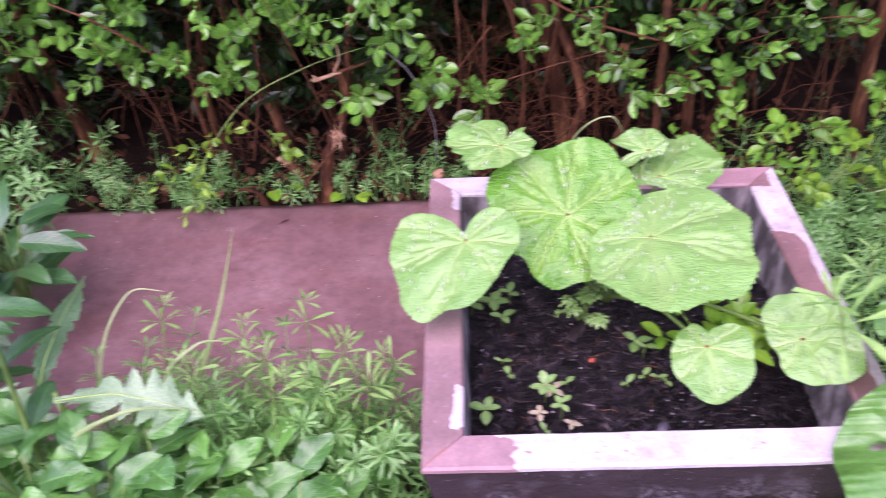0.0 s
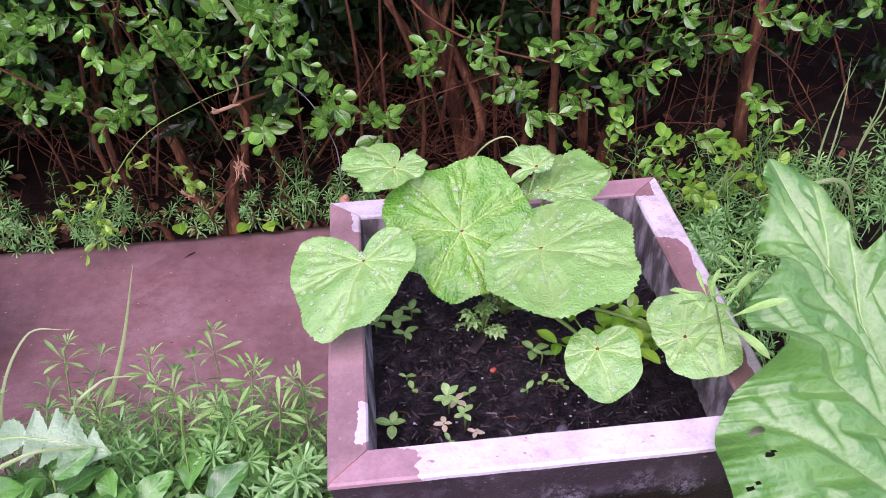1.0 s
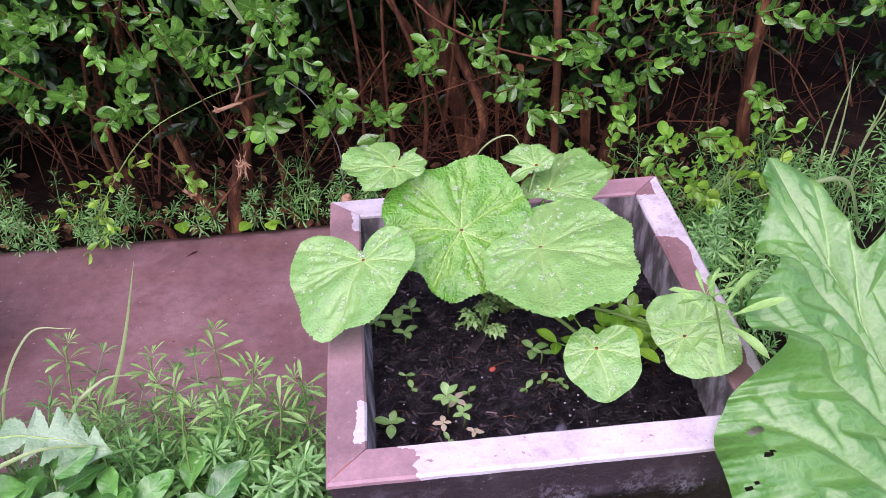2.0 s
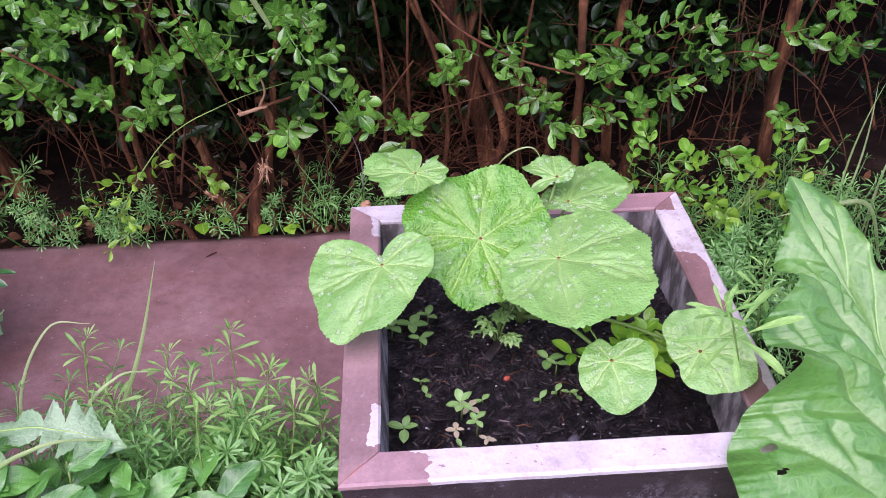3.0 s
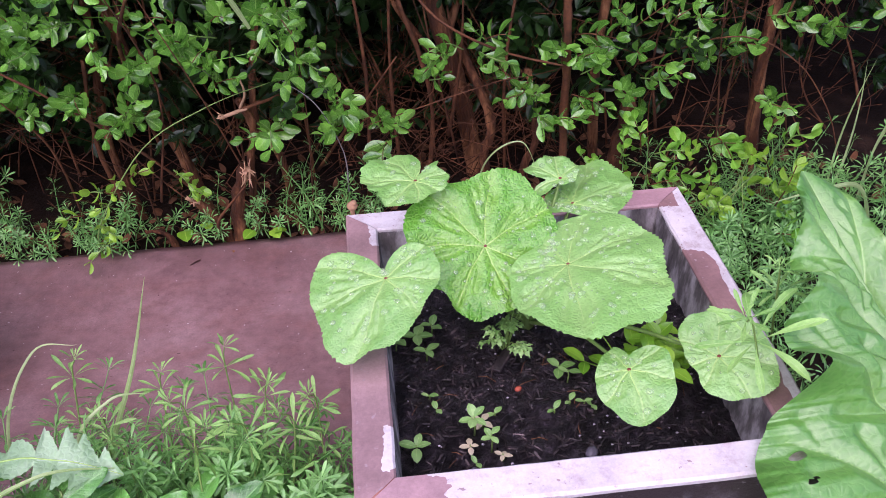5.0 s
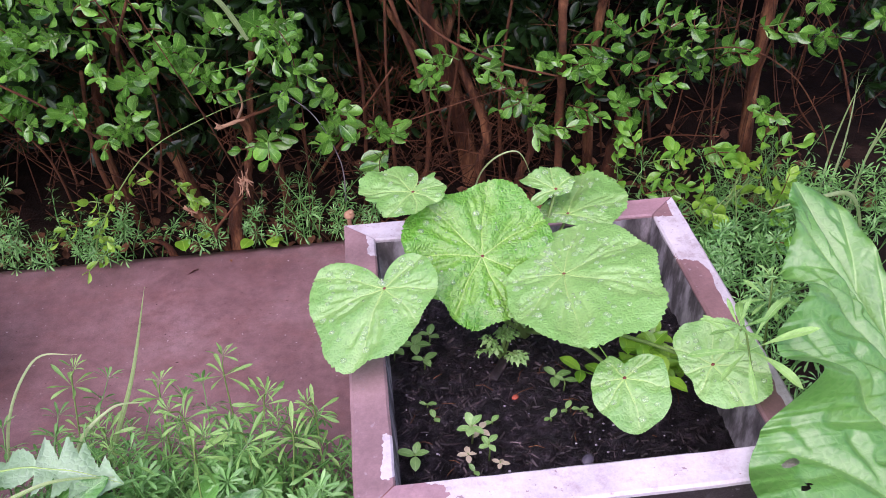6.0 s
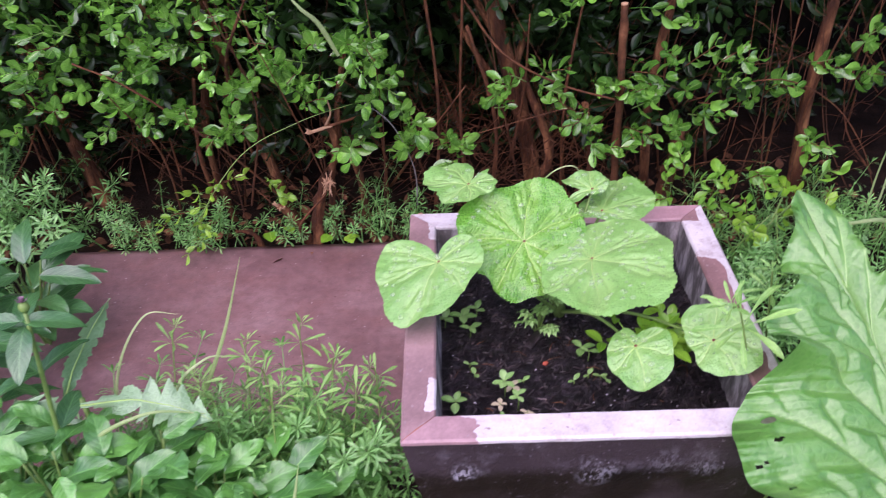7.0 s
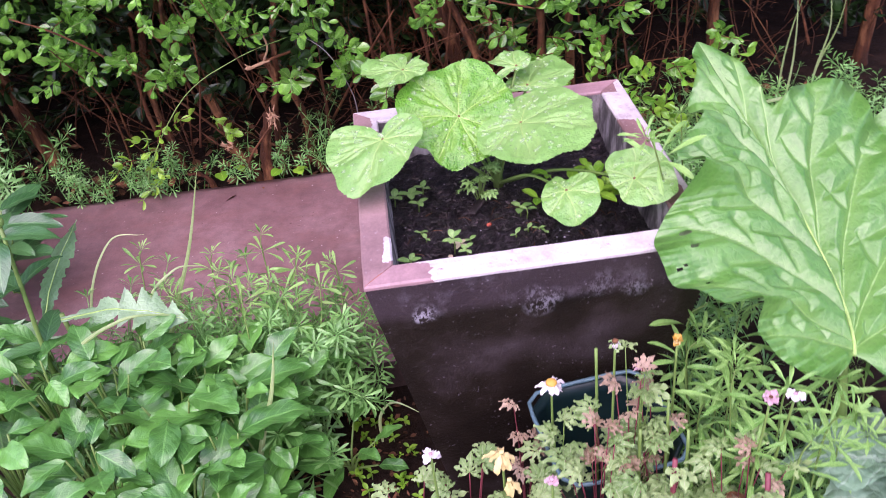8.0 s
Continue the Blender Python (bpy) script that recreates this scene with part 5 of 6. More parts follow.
part("petals", g, M_BUD, bud, "mauve petals just showing")
broad_plant((-0.80, 0.76), 9, 0.26, "dark-leaved weed leaning over the slab", "leafy plants at the slab's end", 1.0, 0, 40, DARK, name="knapweed_shoot")
broad_plant((-0.86, 0.60), 9, 0.34, "dark-leaved weed leaning over the slab", "leafy plants at the slab's end", 1.0, 0, 40, DARK, name="knapweed_shoot")
broad_plant((-0.78, 0.42), 8, 0.38, "dark-leaved weed leaning over the slab", "leafy plants at the slab's end", 1.05, 0, 40, DARK, name="knapweed_shoot")

# dandelion seed stalk
dandelion = thing("dandelion", "dandelion stalk with a closed spent head", "flower", at=(-0.66, 0.22, GROUND))
g = Geo()
g.tube(bend([(0.04, 0, 0), (0.035, 0, 0.25), (0.0, 0.05, 0.46)], 8), taper(0.0035, 0.0028, 17), 8)
part("stalk", g, M_STEM_GREEN, dandelion)
g = Geo()
g.ball((0, 0.05, 0.468), 0.008, (1, 1, 1.2), 10, 6)
part("head", g, M_DEAD, dandelion)


# ---------------------------------------------------------------- grass
def grass(points, width, label, group="grass blades"):
    g = Geo()
    pts = bend(points, 8)
    n = len(pts)
    verts, faces, uvs = [], [], []
    for i, p in enumerate(pts):
        along = (pts[min(i + 1, n - 1)] - pts[max(i - 1, 0)]).normalized()
        side = along.cross(Vector((0.2, -0.9, 0.5))).normalized()
        deep = along.cross(side)
        w = width * (1 - (i / (n - 1)) ** 2.2) * (0.6 + 0.4 * min(1, i / 4)) + 0.0003
        verts += [p - side * w / 2 + deep * w * 0.15, p - deep * w * 0.1, p + side * w / 2 + deep * w * 0.15]
        uvs += [(i / n, 0.1), (i / n, 0.5), (i / n, 0.9)]
    for i in range(n - 1):
        for j in range(2):
            k = i * 3 + j
            faces.append((k, k + 1, k + 4, k + 3))
    g.add(verts, faces, uvs)
    return solid("grass_blade", g, M_GRASS, label, "grass", group=group)


grass([(-0.44, 0.32, GROUND), (-0.375, 0.37, 0.13), (-0.31, 0.41, 0.28), (-0.262, 0.43, 0.425)], 0.009, "pale pointed grass blade standing against the slab")
grass([(-0.54, 0.40, GROUND), (-0.52, 0.44, 0.16), (-0.465, 0.485, 0.268), (-0.40, 0.485, 0.275)], 0.005, "thin arched grass blade against the slab")
grass([(-0.42, 0.30, GROUND), (-0.39, 0.34, 0.20), (-0.34, 0.38, 0.26), (-0.29, 0.40, 0.25)], 0.006, "pale arched grass blade among the cleavers")
grass([(-0.22, 0.02, GROUND), (-0.21, 0.08, 0.08), (-0.17, 0.12, 0.20), (-0.155, 0.15, 0.27)], 0.010, "grass blade among the broad leaves")
grass([(-0.56, 0.20, GROUND), (-0.50, 0.22, 0.20), (-0.40, 0.25, 0.27), (-0.30, 0.28, 0.24)], 0.008, "long arched grass blade over the weeds")
grass([(-0.03, 0.23, GROUND), (-0.028, 0.25, -0.02), (0.0, 0.26, 0.0), (0.05, 0.24, -0.02)], 0.006, "short bent grass blade beside the planter")
for k in range(4):
    x = 1.08 + U(-0.05, 0.05)
    grass([(x, 1.06, GROUND), (x + U(-0.02, 0.02), 1.05, 0.12), (x + U(-0.02, 0.02), 1.03, 0.25), (x + U(-0.03, 0.03), 1.02, 0.36)], 0.007, "tall grass blade at the hedge's foot")
grass([(1.12, 0.98, GROUND), (1.02, 0.92, 0.12), (0.90, 0.86, 0.17), (0.78, 0.84, 0.16)], 0.011, "broad grass blade arching towards the rhubarb")
grass([(0.24, 1.10, -0.03), (0.26, 1.02, 0.19), (0.33, 1.00, 0.25), (0.37, 1.00, 0.17)], 0.004, "grey-green grass loop behind the planter")
grass([(-0.16, 1.05, 0.50), (-0.19, 1.02, 0.58), (-0.22, 1.0, 0.62), (-0.25, 1.0, 0.66)], 0.010, "grass blade lodged in the hedge")

# ---------------------------------------------------------------- hedge
def privet_sprig(seed, length, pairs, leaf, mat_stem=True, pitch=35):
    """A privet shoot along +x with leaves in opposite pairs and a small rosette at the tip."""
    r = random.Random(seed)
    g = Geo()
    path = bend([(0, 0, 0), (length * 0.5, r.uniform(-0.01, 0.01), length * 0.06), (length, r.uniform(-0.02, 0.02), length * r.uniform(-0.15, 0.2))], 6)
    g.tube(path, taper(0.0016, 0.0008, len(path)), 4)
    for k in range(pairs):
        i = int((0.25 + 0.75 * k / max(1, pairs - 1)) * (len(path) - 1))
        spin = 90 * (k % 2) + r.uniform(-25, 25)
        last = k == pairs - 1
        for side in (0, 180):
            l = leaf * r.uniform(0.75, 1.1) * (0.8 if last else 1.0)
            m = Matrix.Translation(path[i]) @ pose(0, 0, 0, spin + side) @ pose(0, 0, 0, 0, -(38 if last else 58) + r.uniform(-12, 12), 0)
            m = m @ pose(0, 0, 0, r.uniform(-20, 20))
            g.blade(l, l * r.uniform(0.40, 0.50), 6, 2, r.uniform(0.2, 0.8), 0.38, 0.0, 0.56, stalk=0.06, m=m)
    return g


SPRIG_GEO = [privet_sprig(400 + i, l, n, s) for i, (l, n, s) in enumerate(((0.14, 5, 0.052), (0.12, 4, 0.058), (0.18, 7, 0.048), (0.10, 4, 0.055)))]
SPRIGS = [privet_sprig(300 + i, l, n, s).mesh("privet_sprig", M_PRIVET) for i, (l, n, s) in enumerate(((0.10, 4, 0.042), (0.13, 5, 0.038), (0.08, 3, 0.045), (0.15, 6, 0.034), (0.06, 3, 0.046), (0.11, 4, 0.036), (0.05, 2, 0.050), (0.12, 5, 0.040)))]


LEAVES = {}
for kind, mat in (("privet", M_PRIVET), ("young", M_SAPLING), ("fresh", M_FRESH)):
    LEAVES[kind] = []
    for i in range(4):
        g = Geo()
        g.blade(1.0, (0.52, 0.60, 0.48, 0.55)[i], 8, 2, (0.3, 0.7, 0.5, 0.9)[i], 0.38, 0.02, 0.56, stalk=0.06)
        LEAVES[kind].append(g.mesh("privet_leaf", mat))


def split_sprig(kind, parent, p, azimuth, pitch, size):
    """A shoot whose leaves are pieces of their own, in opposite pairs."""
    length = U(0.05, 0.12) * size
    pairs = 2 + int(length / 0.028)
    path = bend([(0, 0, 0), (length * 0.5, U(-0.01, 0.01), length * 0.06), (length, U(-0.02, 0.02), length * U(-0.15, 0.2))], 5)
    g = Geo()
    g.tube(path, taper(0.0016, 0.0009, len(path)), 5)
    stem = part("sprig", g, M_STEM_GREEN if U(0, 1) < 0.5 else M_TWIG, parent, at=Matrix.Translation(-Vector(parent.location)) @ turned(p, azimuth, pitch, U(-40, 40)))
    for k in range(pairs):
        i = int((0.2 + 0.8 * k / (pairs - 1)) * (len(path) - 1))
        spin = 90 * (k % 2) + U(-25, 25)
        last = k == pairs - 1
        for side in (0, 180):
            l = size * U(0.032, 0.050) * (0.8 if last else 1.0)
            m = Matrix.Translation(path[i]) @ pose(0, 0, 0, spin + side) @ pose(0, 0, 0, 0, -(36 if last else 58) + U(-12, 12), 0) @ pose(0, 0, 0, U(-20, 20))
            part("leaf", rng.choice(LEAVES[kind]), None, stem, at=m @ Matrix.Diagonal((l, l, l, 1)))


def placed(sprig_mesh, shrub, p, azimuth, pitch, size):
    part("sprig", sprig_mesh, None, shrub, at=Matrix.Translation(-Vector(shrub.location)) @ turned(p, azimuth, pitch, U(-40, 40)) @ Matrix.Diagonal((size, size, size, 1)))


def shrub(x, y, trunk, radius, sprigs, width, bare=(0.0, 0.0), label="privet hedge shrub with bare brown stems and fresh green sprigs"):
    """One hedge plant: a main stem, limbs, a thicket of thin twigs, and sprigs, some at set places (x, z) on its face."""
    t = thing("privet_shrub", label, "hedge shrub", "shrubs of the hedge", at=(x, y, -0.03))
    here = Vector(t.location)
    pts = bend([Vector(p) - here for p in trunk], 8)
    g = Geo()
    rad = taper(radius, radius * 0.55, len(pts))
    rad = [r * (1 + 0.10 * noise.noise((i * 0.6, x * 9, 0))) for i, r in enumerate(rad)]
    rad[0] *= 1.5
    g.tube(pts, rad, 10)
    g.v = [tuple(Vector(v) * 1.0 + Vector((noise.noise((v[0] * 60, v[1] * 60, v[2] * 25)), noise.noise((v[0] * 60 + 9, v[1] * 60, v[2] * 25)), 0)) * radius * 0.18) for v in g.v]
    part("trunk", g, M_TRUNK, t)
    top = pts[-1]
    for k in range(5 if x < 0 else 3 if x < 0.5 else 1):
        s = pts[int(len(pts) * U(0.25, 0.95))]
        a = U(0, 360)
        e = s + Vector((U(-0.3, 0.3), U(-0.25, 0.25), U(0.35, 0.8)))
        g = Geo()
        path = bend([s, (s + e) / 2 + Vector((U(-0.05, 0.05), U(-0.05, 0.05), -0.03)), e], 6)
        g.tube(path, taper(radius * 0.45, 0.002, len(path)), 7)
        part("limb", g, M_TRUNK, t)
    g = Geo()
    for k in range(34 if x < 0 else 34 if x < 0.5 else 14):
        bx, by = U(-width, width), U(-0.14, 0.5 * U(0.1, 1))
        h = U(0.15, 0.9)
        lean = Vector((U(-0.22, 0.22), U(-0.2, 0.2), h * U(0.6, 1)))
        s = Vector((bx, by, U(0.0, 0.25)))
        path = bend([s, s + lean * 0.5 + Vector((U(-0.05, 0.05), U(-0.05, 0.05), 0)), s + lean], 4)
        r0 = rng.choice((0.0012, 0.0016, 0.002, 0.003, 0.0045))
        g.tube(path, taper(r0, r0 * 0.4, len(path)), 5)
    for k in range(170 if x < 0 else 480 if x < 0.4 else 60):
        s = Vector((U(-width, width), U(-0.18 if 0 < x < 0.4 else -0.1, 0.2), U(0.0, 0.45 if not 0 < x < 0.4 else 0.30)))
        d = Vector((U(-0.14, 0.14), U(-0.1, 0.1), U(-0.10, 0.16)))
        g.tube([s, s + d * 0.5 + Vector((U(-0.02, 0.02), 0, U(-0.02, 0.02))), s + d], [0.0012, 0.001, 0.0006], 4)
    tagged(part("twig_tangle", g, M_TWIG, t, "tangle of thin brown twigs"), kind="stuff")
    # sprigs at set places on the hedge's face
    for sx, sz in sprigs:
        for k in range(3 if sx < 0 else 2):
            split_sprig("privet", t, (sx + U(-0.03, 0.03), 1.12 + U(-0.03, 0.04), sz + U(-0.03, 0.02)), U(-150, -30), U(-5, 45), U(0.8, 1.05))
    # the rest of the face, thicker upwards
    for k in range(int((190 if x < 0 else 55 if x < 0.5 else 22 if x < 0.8 else 5) * width / 0.28)):
        sx, sz = x + U(-width, width), 0.24 + 0.6 * U(0, 1) ** 0.8
        if bare[0] < sx < bare[1] and sz < 0.62 or sz < 0.24 + 0.22 * U(0, 1) + (0.12 if sx < 0 else 0.0):
            continue
        placed(rng.choice(SPRIGS), t, (sx, U(1.12, 1.34), sz), U(-160, -20), U(-10, 55), U(0.75, 1.1))
    # older leaves inside, added crown overhead and the depth behind, as one shade-dark mass
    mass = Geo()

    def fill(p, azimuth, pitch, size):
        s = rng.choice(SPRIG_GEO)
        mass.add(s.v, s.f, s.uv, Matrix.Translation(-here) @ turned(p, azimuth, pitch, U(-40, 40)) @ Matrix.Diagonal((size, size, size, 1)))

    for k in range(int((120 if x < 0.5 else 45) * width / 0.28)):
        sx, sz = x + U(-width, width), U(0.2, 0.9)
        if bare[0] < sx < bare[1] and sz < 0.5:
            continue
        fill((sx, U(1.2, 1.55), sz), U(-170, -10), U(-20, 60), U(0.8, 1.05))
    # unseen crown, added to keep skylight out of the hedge
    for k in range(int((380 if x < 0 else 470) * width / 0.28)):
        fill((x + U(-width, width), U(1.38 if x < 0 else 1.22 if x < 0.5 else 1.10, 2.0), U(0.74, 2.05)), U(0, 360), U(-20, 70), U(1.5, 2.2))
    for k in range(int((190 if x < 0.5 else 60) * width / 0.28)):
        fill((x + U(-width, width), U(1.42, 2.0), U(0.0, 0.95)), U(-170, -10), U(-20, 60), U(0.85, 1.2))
    tagged(part("inner_foliage", mass, M_PRIVET_DARK, t, "glossy older leaves coloured shade-dark, with an added crown"), kind="stuff")
    return t


shrub(-1.55, 1.40, [(-1.55, 1.40, -0.03), (-1.5, 1.4, 0.3), (-1.6, 1.45, 0.9), (-1.55, 1.5, 1.4)], 0.02, (), 0.34)
shrub(-0.92, 1.36, [(-0.86, 1.36, -0.03), (-0.92, 1.36, 0.25), (-1.0, 1.4, 0.7), (-0.95, 1.5, 1.3)], 0.022, ((-0.90, 0.50), (-0.84, 0.38), (-0.95, 0.30), (-0.75, 0.55), (-0.80, 0.46)), 0.28)
shrub(-0.35, 1.25, [(-0.345, 1.25, -0.03), (-0.385, 1.25, 0.16), (-0.43, 1.25, 0.31), (-0.5, 1.3, 0.75), (-0.4, 1.45, 1.3)], 0.015,
      ((-0.68, 0.35), (-0.62, 0.34), (-0.61, 0.44), (-0.57, 0.49), (-0.52, 0.35), (-0.50, 0.53), (-0.43, 0.28), (-0.43, 0.33), (-0.40, 0.39), (-0.30, 0.47), (-0.23, 0.47), (-0.28, 0.38), (-0.14, 0.50), (-0.12, 0.43), (-0.08, 0.40)), 0.30)
shrub(0.22, 1.34, [(0.29, 1.34, -0.03), (0.25, 1.32, 0.2), (0.19, 1.30, 0.44), (0.1, 1.35, 0.9), (0.2, 1.5, 1.4)], 0.024,
      ((-0.15, 0.25), (-0.03, 0.25), (-0.01, 0.29), (0.06, 0.27), (0.09, 0.23), (0.17, 0.36), (0.22, 0.38), (0.26, 0.42), (0.35, 0.30)), 0.27, (-0.06, 0.24))
shrub(0.60, 1.28, [(0.56, 1.28, -0.03), (0.55, 1.28, 0.3), (0.60, 1.3, 0.7), (0.6, 1.45, 1.3)], 0.013,
      ((0.37, 0.32), (0.40, 0.24), (0.44, 0.39), (0.47, 0.26), (0.48, 0.34), (0.51, 0.36), (0.55, 0.44), (0.59, 0.28), (0.61, 0.20), (0.61, 0.35), (0.67, 0.39)), 0.24)
shrub(0.95, 1.25, [(0.935, 1.25, -0.03), (0.925, 1.25, 0.12), (0.92, 1.25, 0.28), (0.95, 1.3, 0.8), (0.9, 1.5, 1.4)], 0.018,
      ((0.70, 0.44), (0.76, 0.35), (0.87, 0.42), (0.88, 0.25), (0.93, 0.46), (0.99, 0.36)), 0.24, (0.74, 1.05))
shrub(1.45, 1.35, [(1.40, 1.35, -0.03), (1.42, 1.35, 0.3), (1.5, 1.4, 0.9), (1.45, 1.5, 1.4)], 0.02, ((1.16, 0.40), (1.22, 0.50)), 0.32)


def cane(points, r0, r1, mat, label, name="branch", category="branch", sides=8, cut=False, group=""):
    """A single stem or stub standing in the hedge."""
    t = thing(name, label, category, group, at=points[0])
    pts = bend([Vector(p) - Vector(points[0]) for p in points], 6)
    g = Geo()
    g.tube(pts, [r * (1 + 0.12 * noise.noise((i * 0.8, r0 * 900, 0))) for i, r in enumerate(taper(r0, r1, len(pts)))], sides)
    g.v = [tuple(Vector(v) + Vector((noise.noise((v[0] * 90, v[1] * 90, v[2] * 50)), noise.noise((v[0] * 90 + 5, v[1] * 90, v[2] * 50)), noise.noise((v[0] * 90, v[1] * 90 + 5, v[2] * 50)))) * r0 * 0.45) for v in g.v]
    part("stem", g, mat, t)
    if cut:
        d = (pts[-1] - pts[-2]).normalized()
        g = Geo()
        g.tube([pts[-1] - d * 0.001, pts[-1] + d * 0.003, pts[-1] + d * 0.0045], [r1 * 1.02, r1 * 0.95, r1 * 0.5], sides)
        part("cut_end", g, M_CUT, t, "pale sawn end")
    return t


cane([(0.455, 1.14, -0.03), (0.45, 1.14, 0.2), (0.445, 1.13, 0.42), (0.44, 1.13, 0.56)], 0.010, 0.008, M_TWIG, "upright brown cane, cut off at the top", cut=True)
cane([(0.590, 1.19, -0.03), (0.585, 1.19, 0.08), (0.600, 1.19, 0.17), (0.61, 1.2, 0.24)], 0.022, 0.014, M_TRUNK, "short thick mossy stump in the hedge", "stump", "stump", 10)
cane([(-0.27, 1.13, -0.03), (-0.255, 1.12, 0.10), (-0.225, 1.11, 0.185)], 0.016, 0.011, M_TRUNK, "sawn-off brown hedge stem", "stump", "stump", 10)
cane([(-0.10, 1.26, -0.03), (-0.10, 1.25, 0.15), (-0.11, 1.22, 0.28), (-0.16, 1.13, 0.318), (-0.225, 1.097, 0.312)], 0.0030, 0.0036, M_TWIG, "bent brown branch with a pale sawn end", cut=True)
cane([(-0.20, 1.106, 0.315), (-0.22, 1.098, 0.313), (-0.250, 1.090, 0.307)], 0.0030, 0.0042, M_CUT, "pale split end of a broken hedge branch")
cane([(-0.215, 1.12, 0.31), (-0.20, 1.11, 0.345), (-0.205, 1.11, 0.38)], 0.003, 0.002, M_CUT, "thin pale broken twig in the hedge")
g = Geo()
for k in range(26):
    a = U(0, 360)
    s = Vector((-0.222 + U(-0.008, 0.008), 1.10 + U(-0.006, 0.006), 0.175 + U(-0.02, 0.02)))
    d = Vector((U(-0.012, 0.012), U(-0.01, 0.0), U(-0.035, 0.03)))
    g.tube([s, s + d], [0.0025, 0.0008], 4)
for k in range(14):
    s = Vector((-0.246 + U(-0.004, 0.004), 1.09 + U(-0.003, 0.003), 0.308 + U(-0.004, 0.004)))
    g.tube([s, s + Vector((U(-0.016, -0.004), U(-0.004, 0.004), U(-0.005, 0.008)))], [0.0018, 0.0005], 4)
solid("splinters", g, M_CUT, "raw splintered wood on the sawn stem", "splinters", "stuff")
t = cane([(-0.28, 1.14, -0.05), (-0.315, 1.14, 0.04), (-0.350, 1.138, 0.095)], 0.013, 0.010, M_TRUNK, "pale splintered broken stump at the slab's edge", "stump", "stump", 9)
g = Geo()
for k in range(22):
    s = Vector((-0.068, -0.004, 0.142)) + Vector((U(-0.01, 0.01), U(-0.01, 0.01), U(-0.01, 0.008)))
    g.tube([s, s + Vector((U(-0.018, 0.0), U(-0.01, 0.01), U(-0.008, 0.014)))], [0.003, 0.0008], 4)
tagged(part("splinters", g, M_CUT, t, "pale splinters"), kind="stuff")
cane([(-0.40, 1.12, -0.03), (-0.42, 1.11, 0.03), (-0.46, 1.10, 0.05)], 0.008, 0.004, M_TRUNK, "pale broken stump at the slab's edge", "stump", "stump", 9)
cane([(-0.12, 1.13, -0.03), (-0.14, 1.12, 0.03), (-0.16, 1.11, 0.05)], 0.010, 0.006, M_TRUNK, "small reddish broken stump under the hedge", "stump", "stump", 9)
# rusty old stems behind the stubs
for path, r in ((((-0.235, 1.18, -0.03), (-0.225, 1.17, 0.14), (-0.205, 1.17, 0.24), (-0.225, 1.16, 0.31)), 0.010), (((-0.15, 1.20, -0.03), (-0.16, 1.20, 0.14), (-0.20, 1.19, 0.27), (-0.17, 1.22, 0.45)), 0.009),
                (((-0.50, 1.26, -0.03), (-0.53, 1.25, 0.2), (-0.50, 1.25, 0.45), (-0.52, 1.3, 0.7)), 0.010), (((0.31, 1.22, -0.03), (0.285, 1.20, 0.10), (0.30, 1.19, 0.20), (0.24, 1.24, 0.36)), 0.012), (((0.36, 1.20, -0.03), (0.375, 1.19, 0.08), (0.40, 1.19, 0.15), (0.385, 1.22, 0.30)), 0.010)):
    cane(path, r, r * 0.7, M_TRUNK, "rusty-brown old stem inside the hedge", sides=9)
# long bare shoots in the hedge's face
cane([(-0.55, 1.12, -0.03), (-0.53, 1.04, 0.10), (-0.40, 1.04, 0.28), (-0.26, 1.06, 0.35), (-0.15, 1.12, 0.36)], 0.0015, 0.0009, M_STEM_GREEN, "arched yellow-green privet shoot over the slab", "shoot", "shoot", 6)
cane([(-0.30, 1.20, 0.0), (-0.42, 1.12, 0.22), (-0.60, 1.06, 0.43), (-0.72, 1.06, 0.50)], 0.003, 0.002, M_TWIG, "slanting bare brown hedge branch", sides=7)
cane([(-0.62, 1.22, 0.0), (-0.60, 1.12, 0.25), (-0.66, 1.06, 0.42)], 0.0028, 0.0015, M_TWIG, "slanting bare brown hedge branch", sides=7)
cane([(0.10, 1.25, 0.55), (0.18, 1.06, 0.49), (0.30, 1.05, 0.42), (0.42, 1.05, 0.38)], 0.003, 0.002, M_TWIG, "thin slanting brown twig", sides=6)
cane([(0.62, 1.2, 0.30), (0.75, 1.06, 0.41), (0.88, 1.05, 0.36), (0.98, 1.05, 0.24), (1.04, 1.05, 0.10)], 0.0018, 0.0012, M_TWIG, "arching brown shoot with few leaves", sides=6)
cane([(0.0, 1.1, 0.25), (0.12, 1.05, 0.31), (0.28, 1.04, 0.36), (0.34, 1.04, 0.37)], 0.0014, 0.0008, M_TWIG, "thin leafy green shoot of the hedge", "shoot", "shoot", 6)
cane([(-0.02, 1.14, 0.08), (-0.02, 1.10, 0.20), (-0.06, 1.08, 0.32), (-0.12, 1.08, 0.38)], 0.0016, 0.0008, plain("grey_dead_twig", (0.26, 0.25, 0.25), 0.8), "grey dead forked twig in the hedge", "twig", "twig", 6)
for x, h, r in ((0.34, 0.60, 0.004), (0.10, 0.6, 0.004), (0.02, 0.62, 0.005), (0.84, 0.6, 0.003), (-0.52, 0.4, 0.006), (0.155, 0.5, 0.006)):
    cane([(x, 1.24, -0.03), (x + U(-0.03, 0.03), 1.22, h * 0.5), (x + U(-0.05, 0.05), 1.2, h)], r, r * 0.7, M_TWIG, "thin upright brown hedge stem", sides=7)

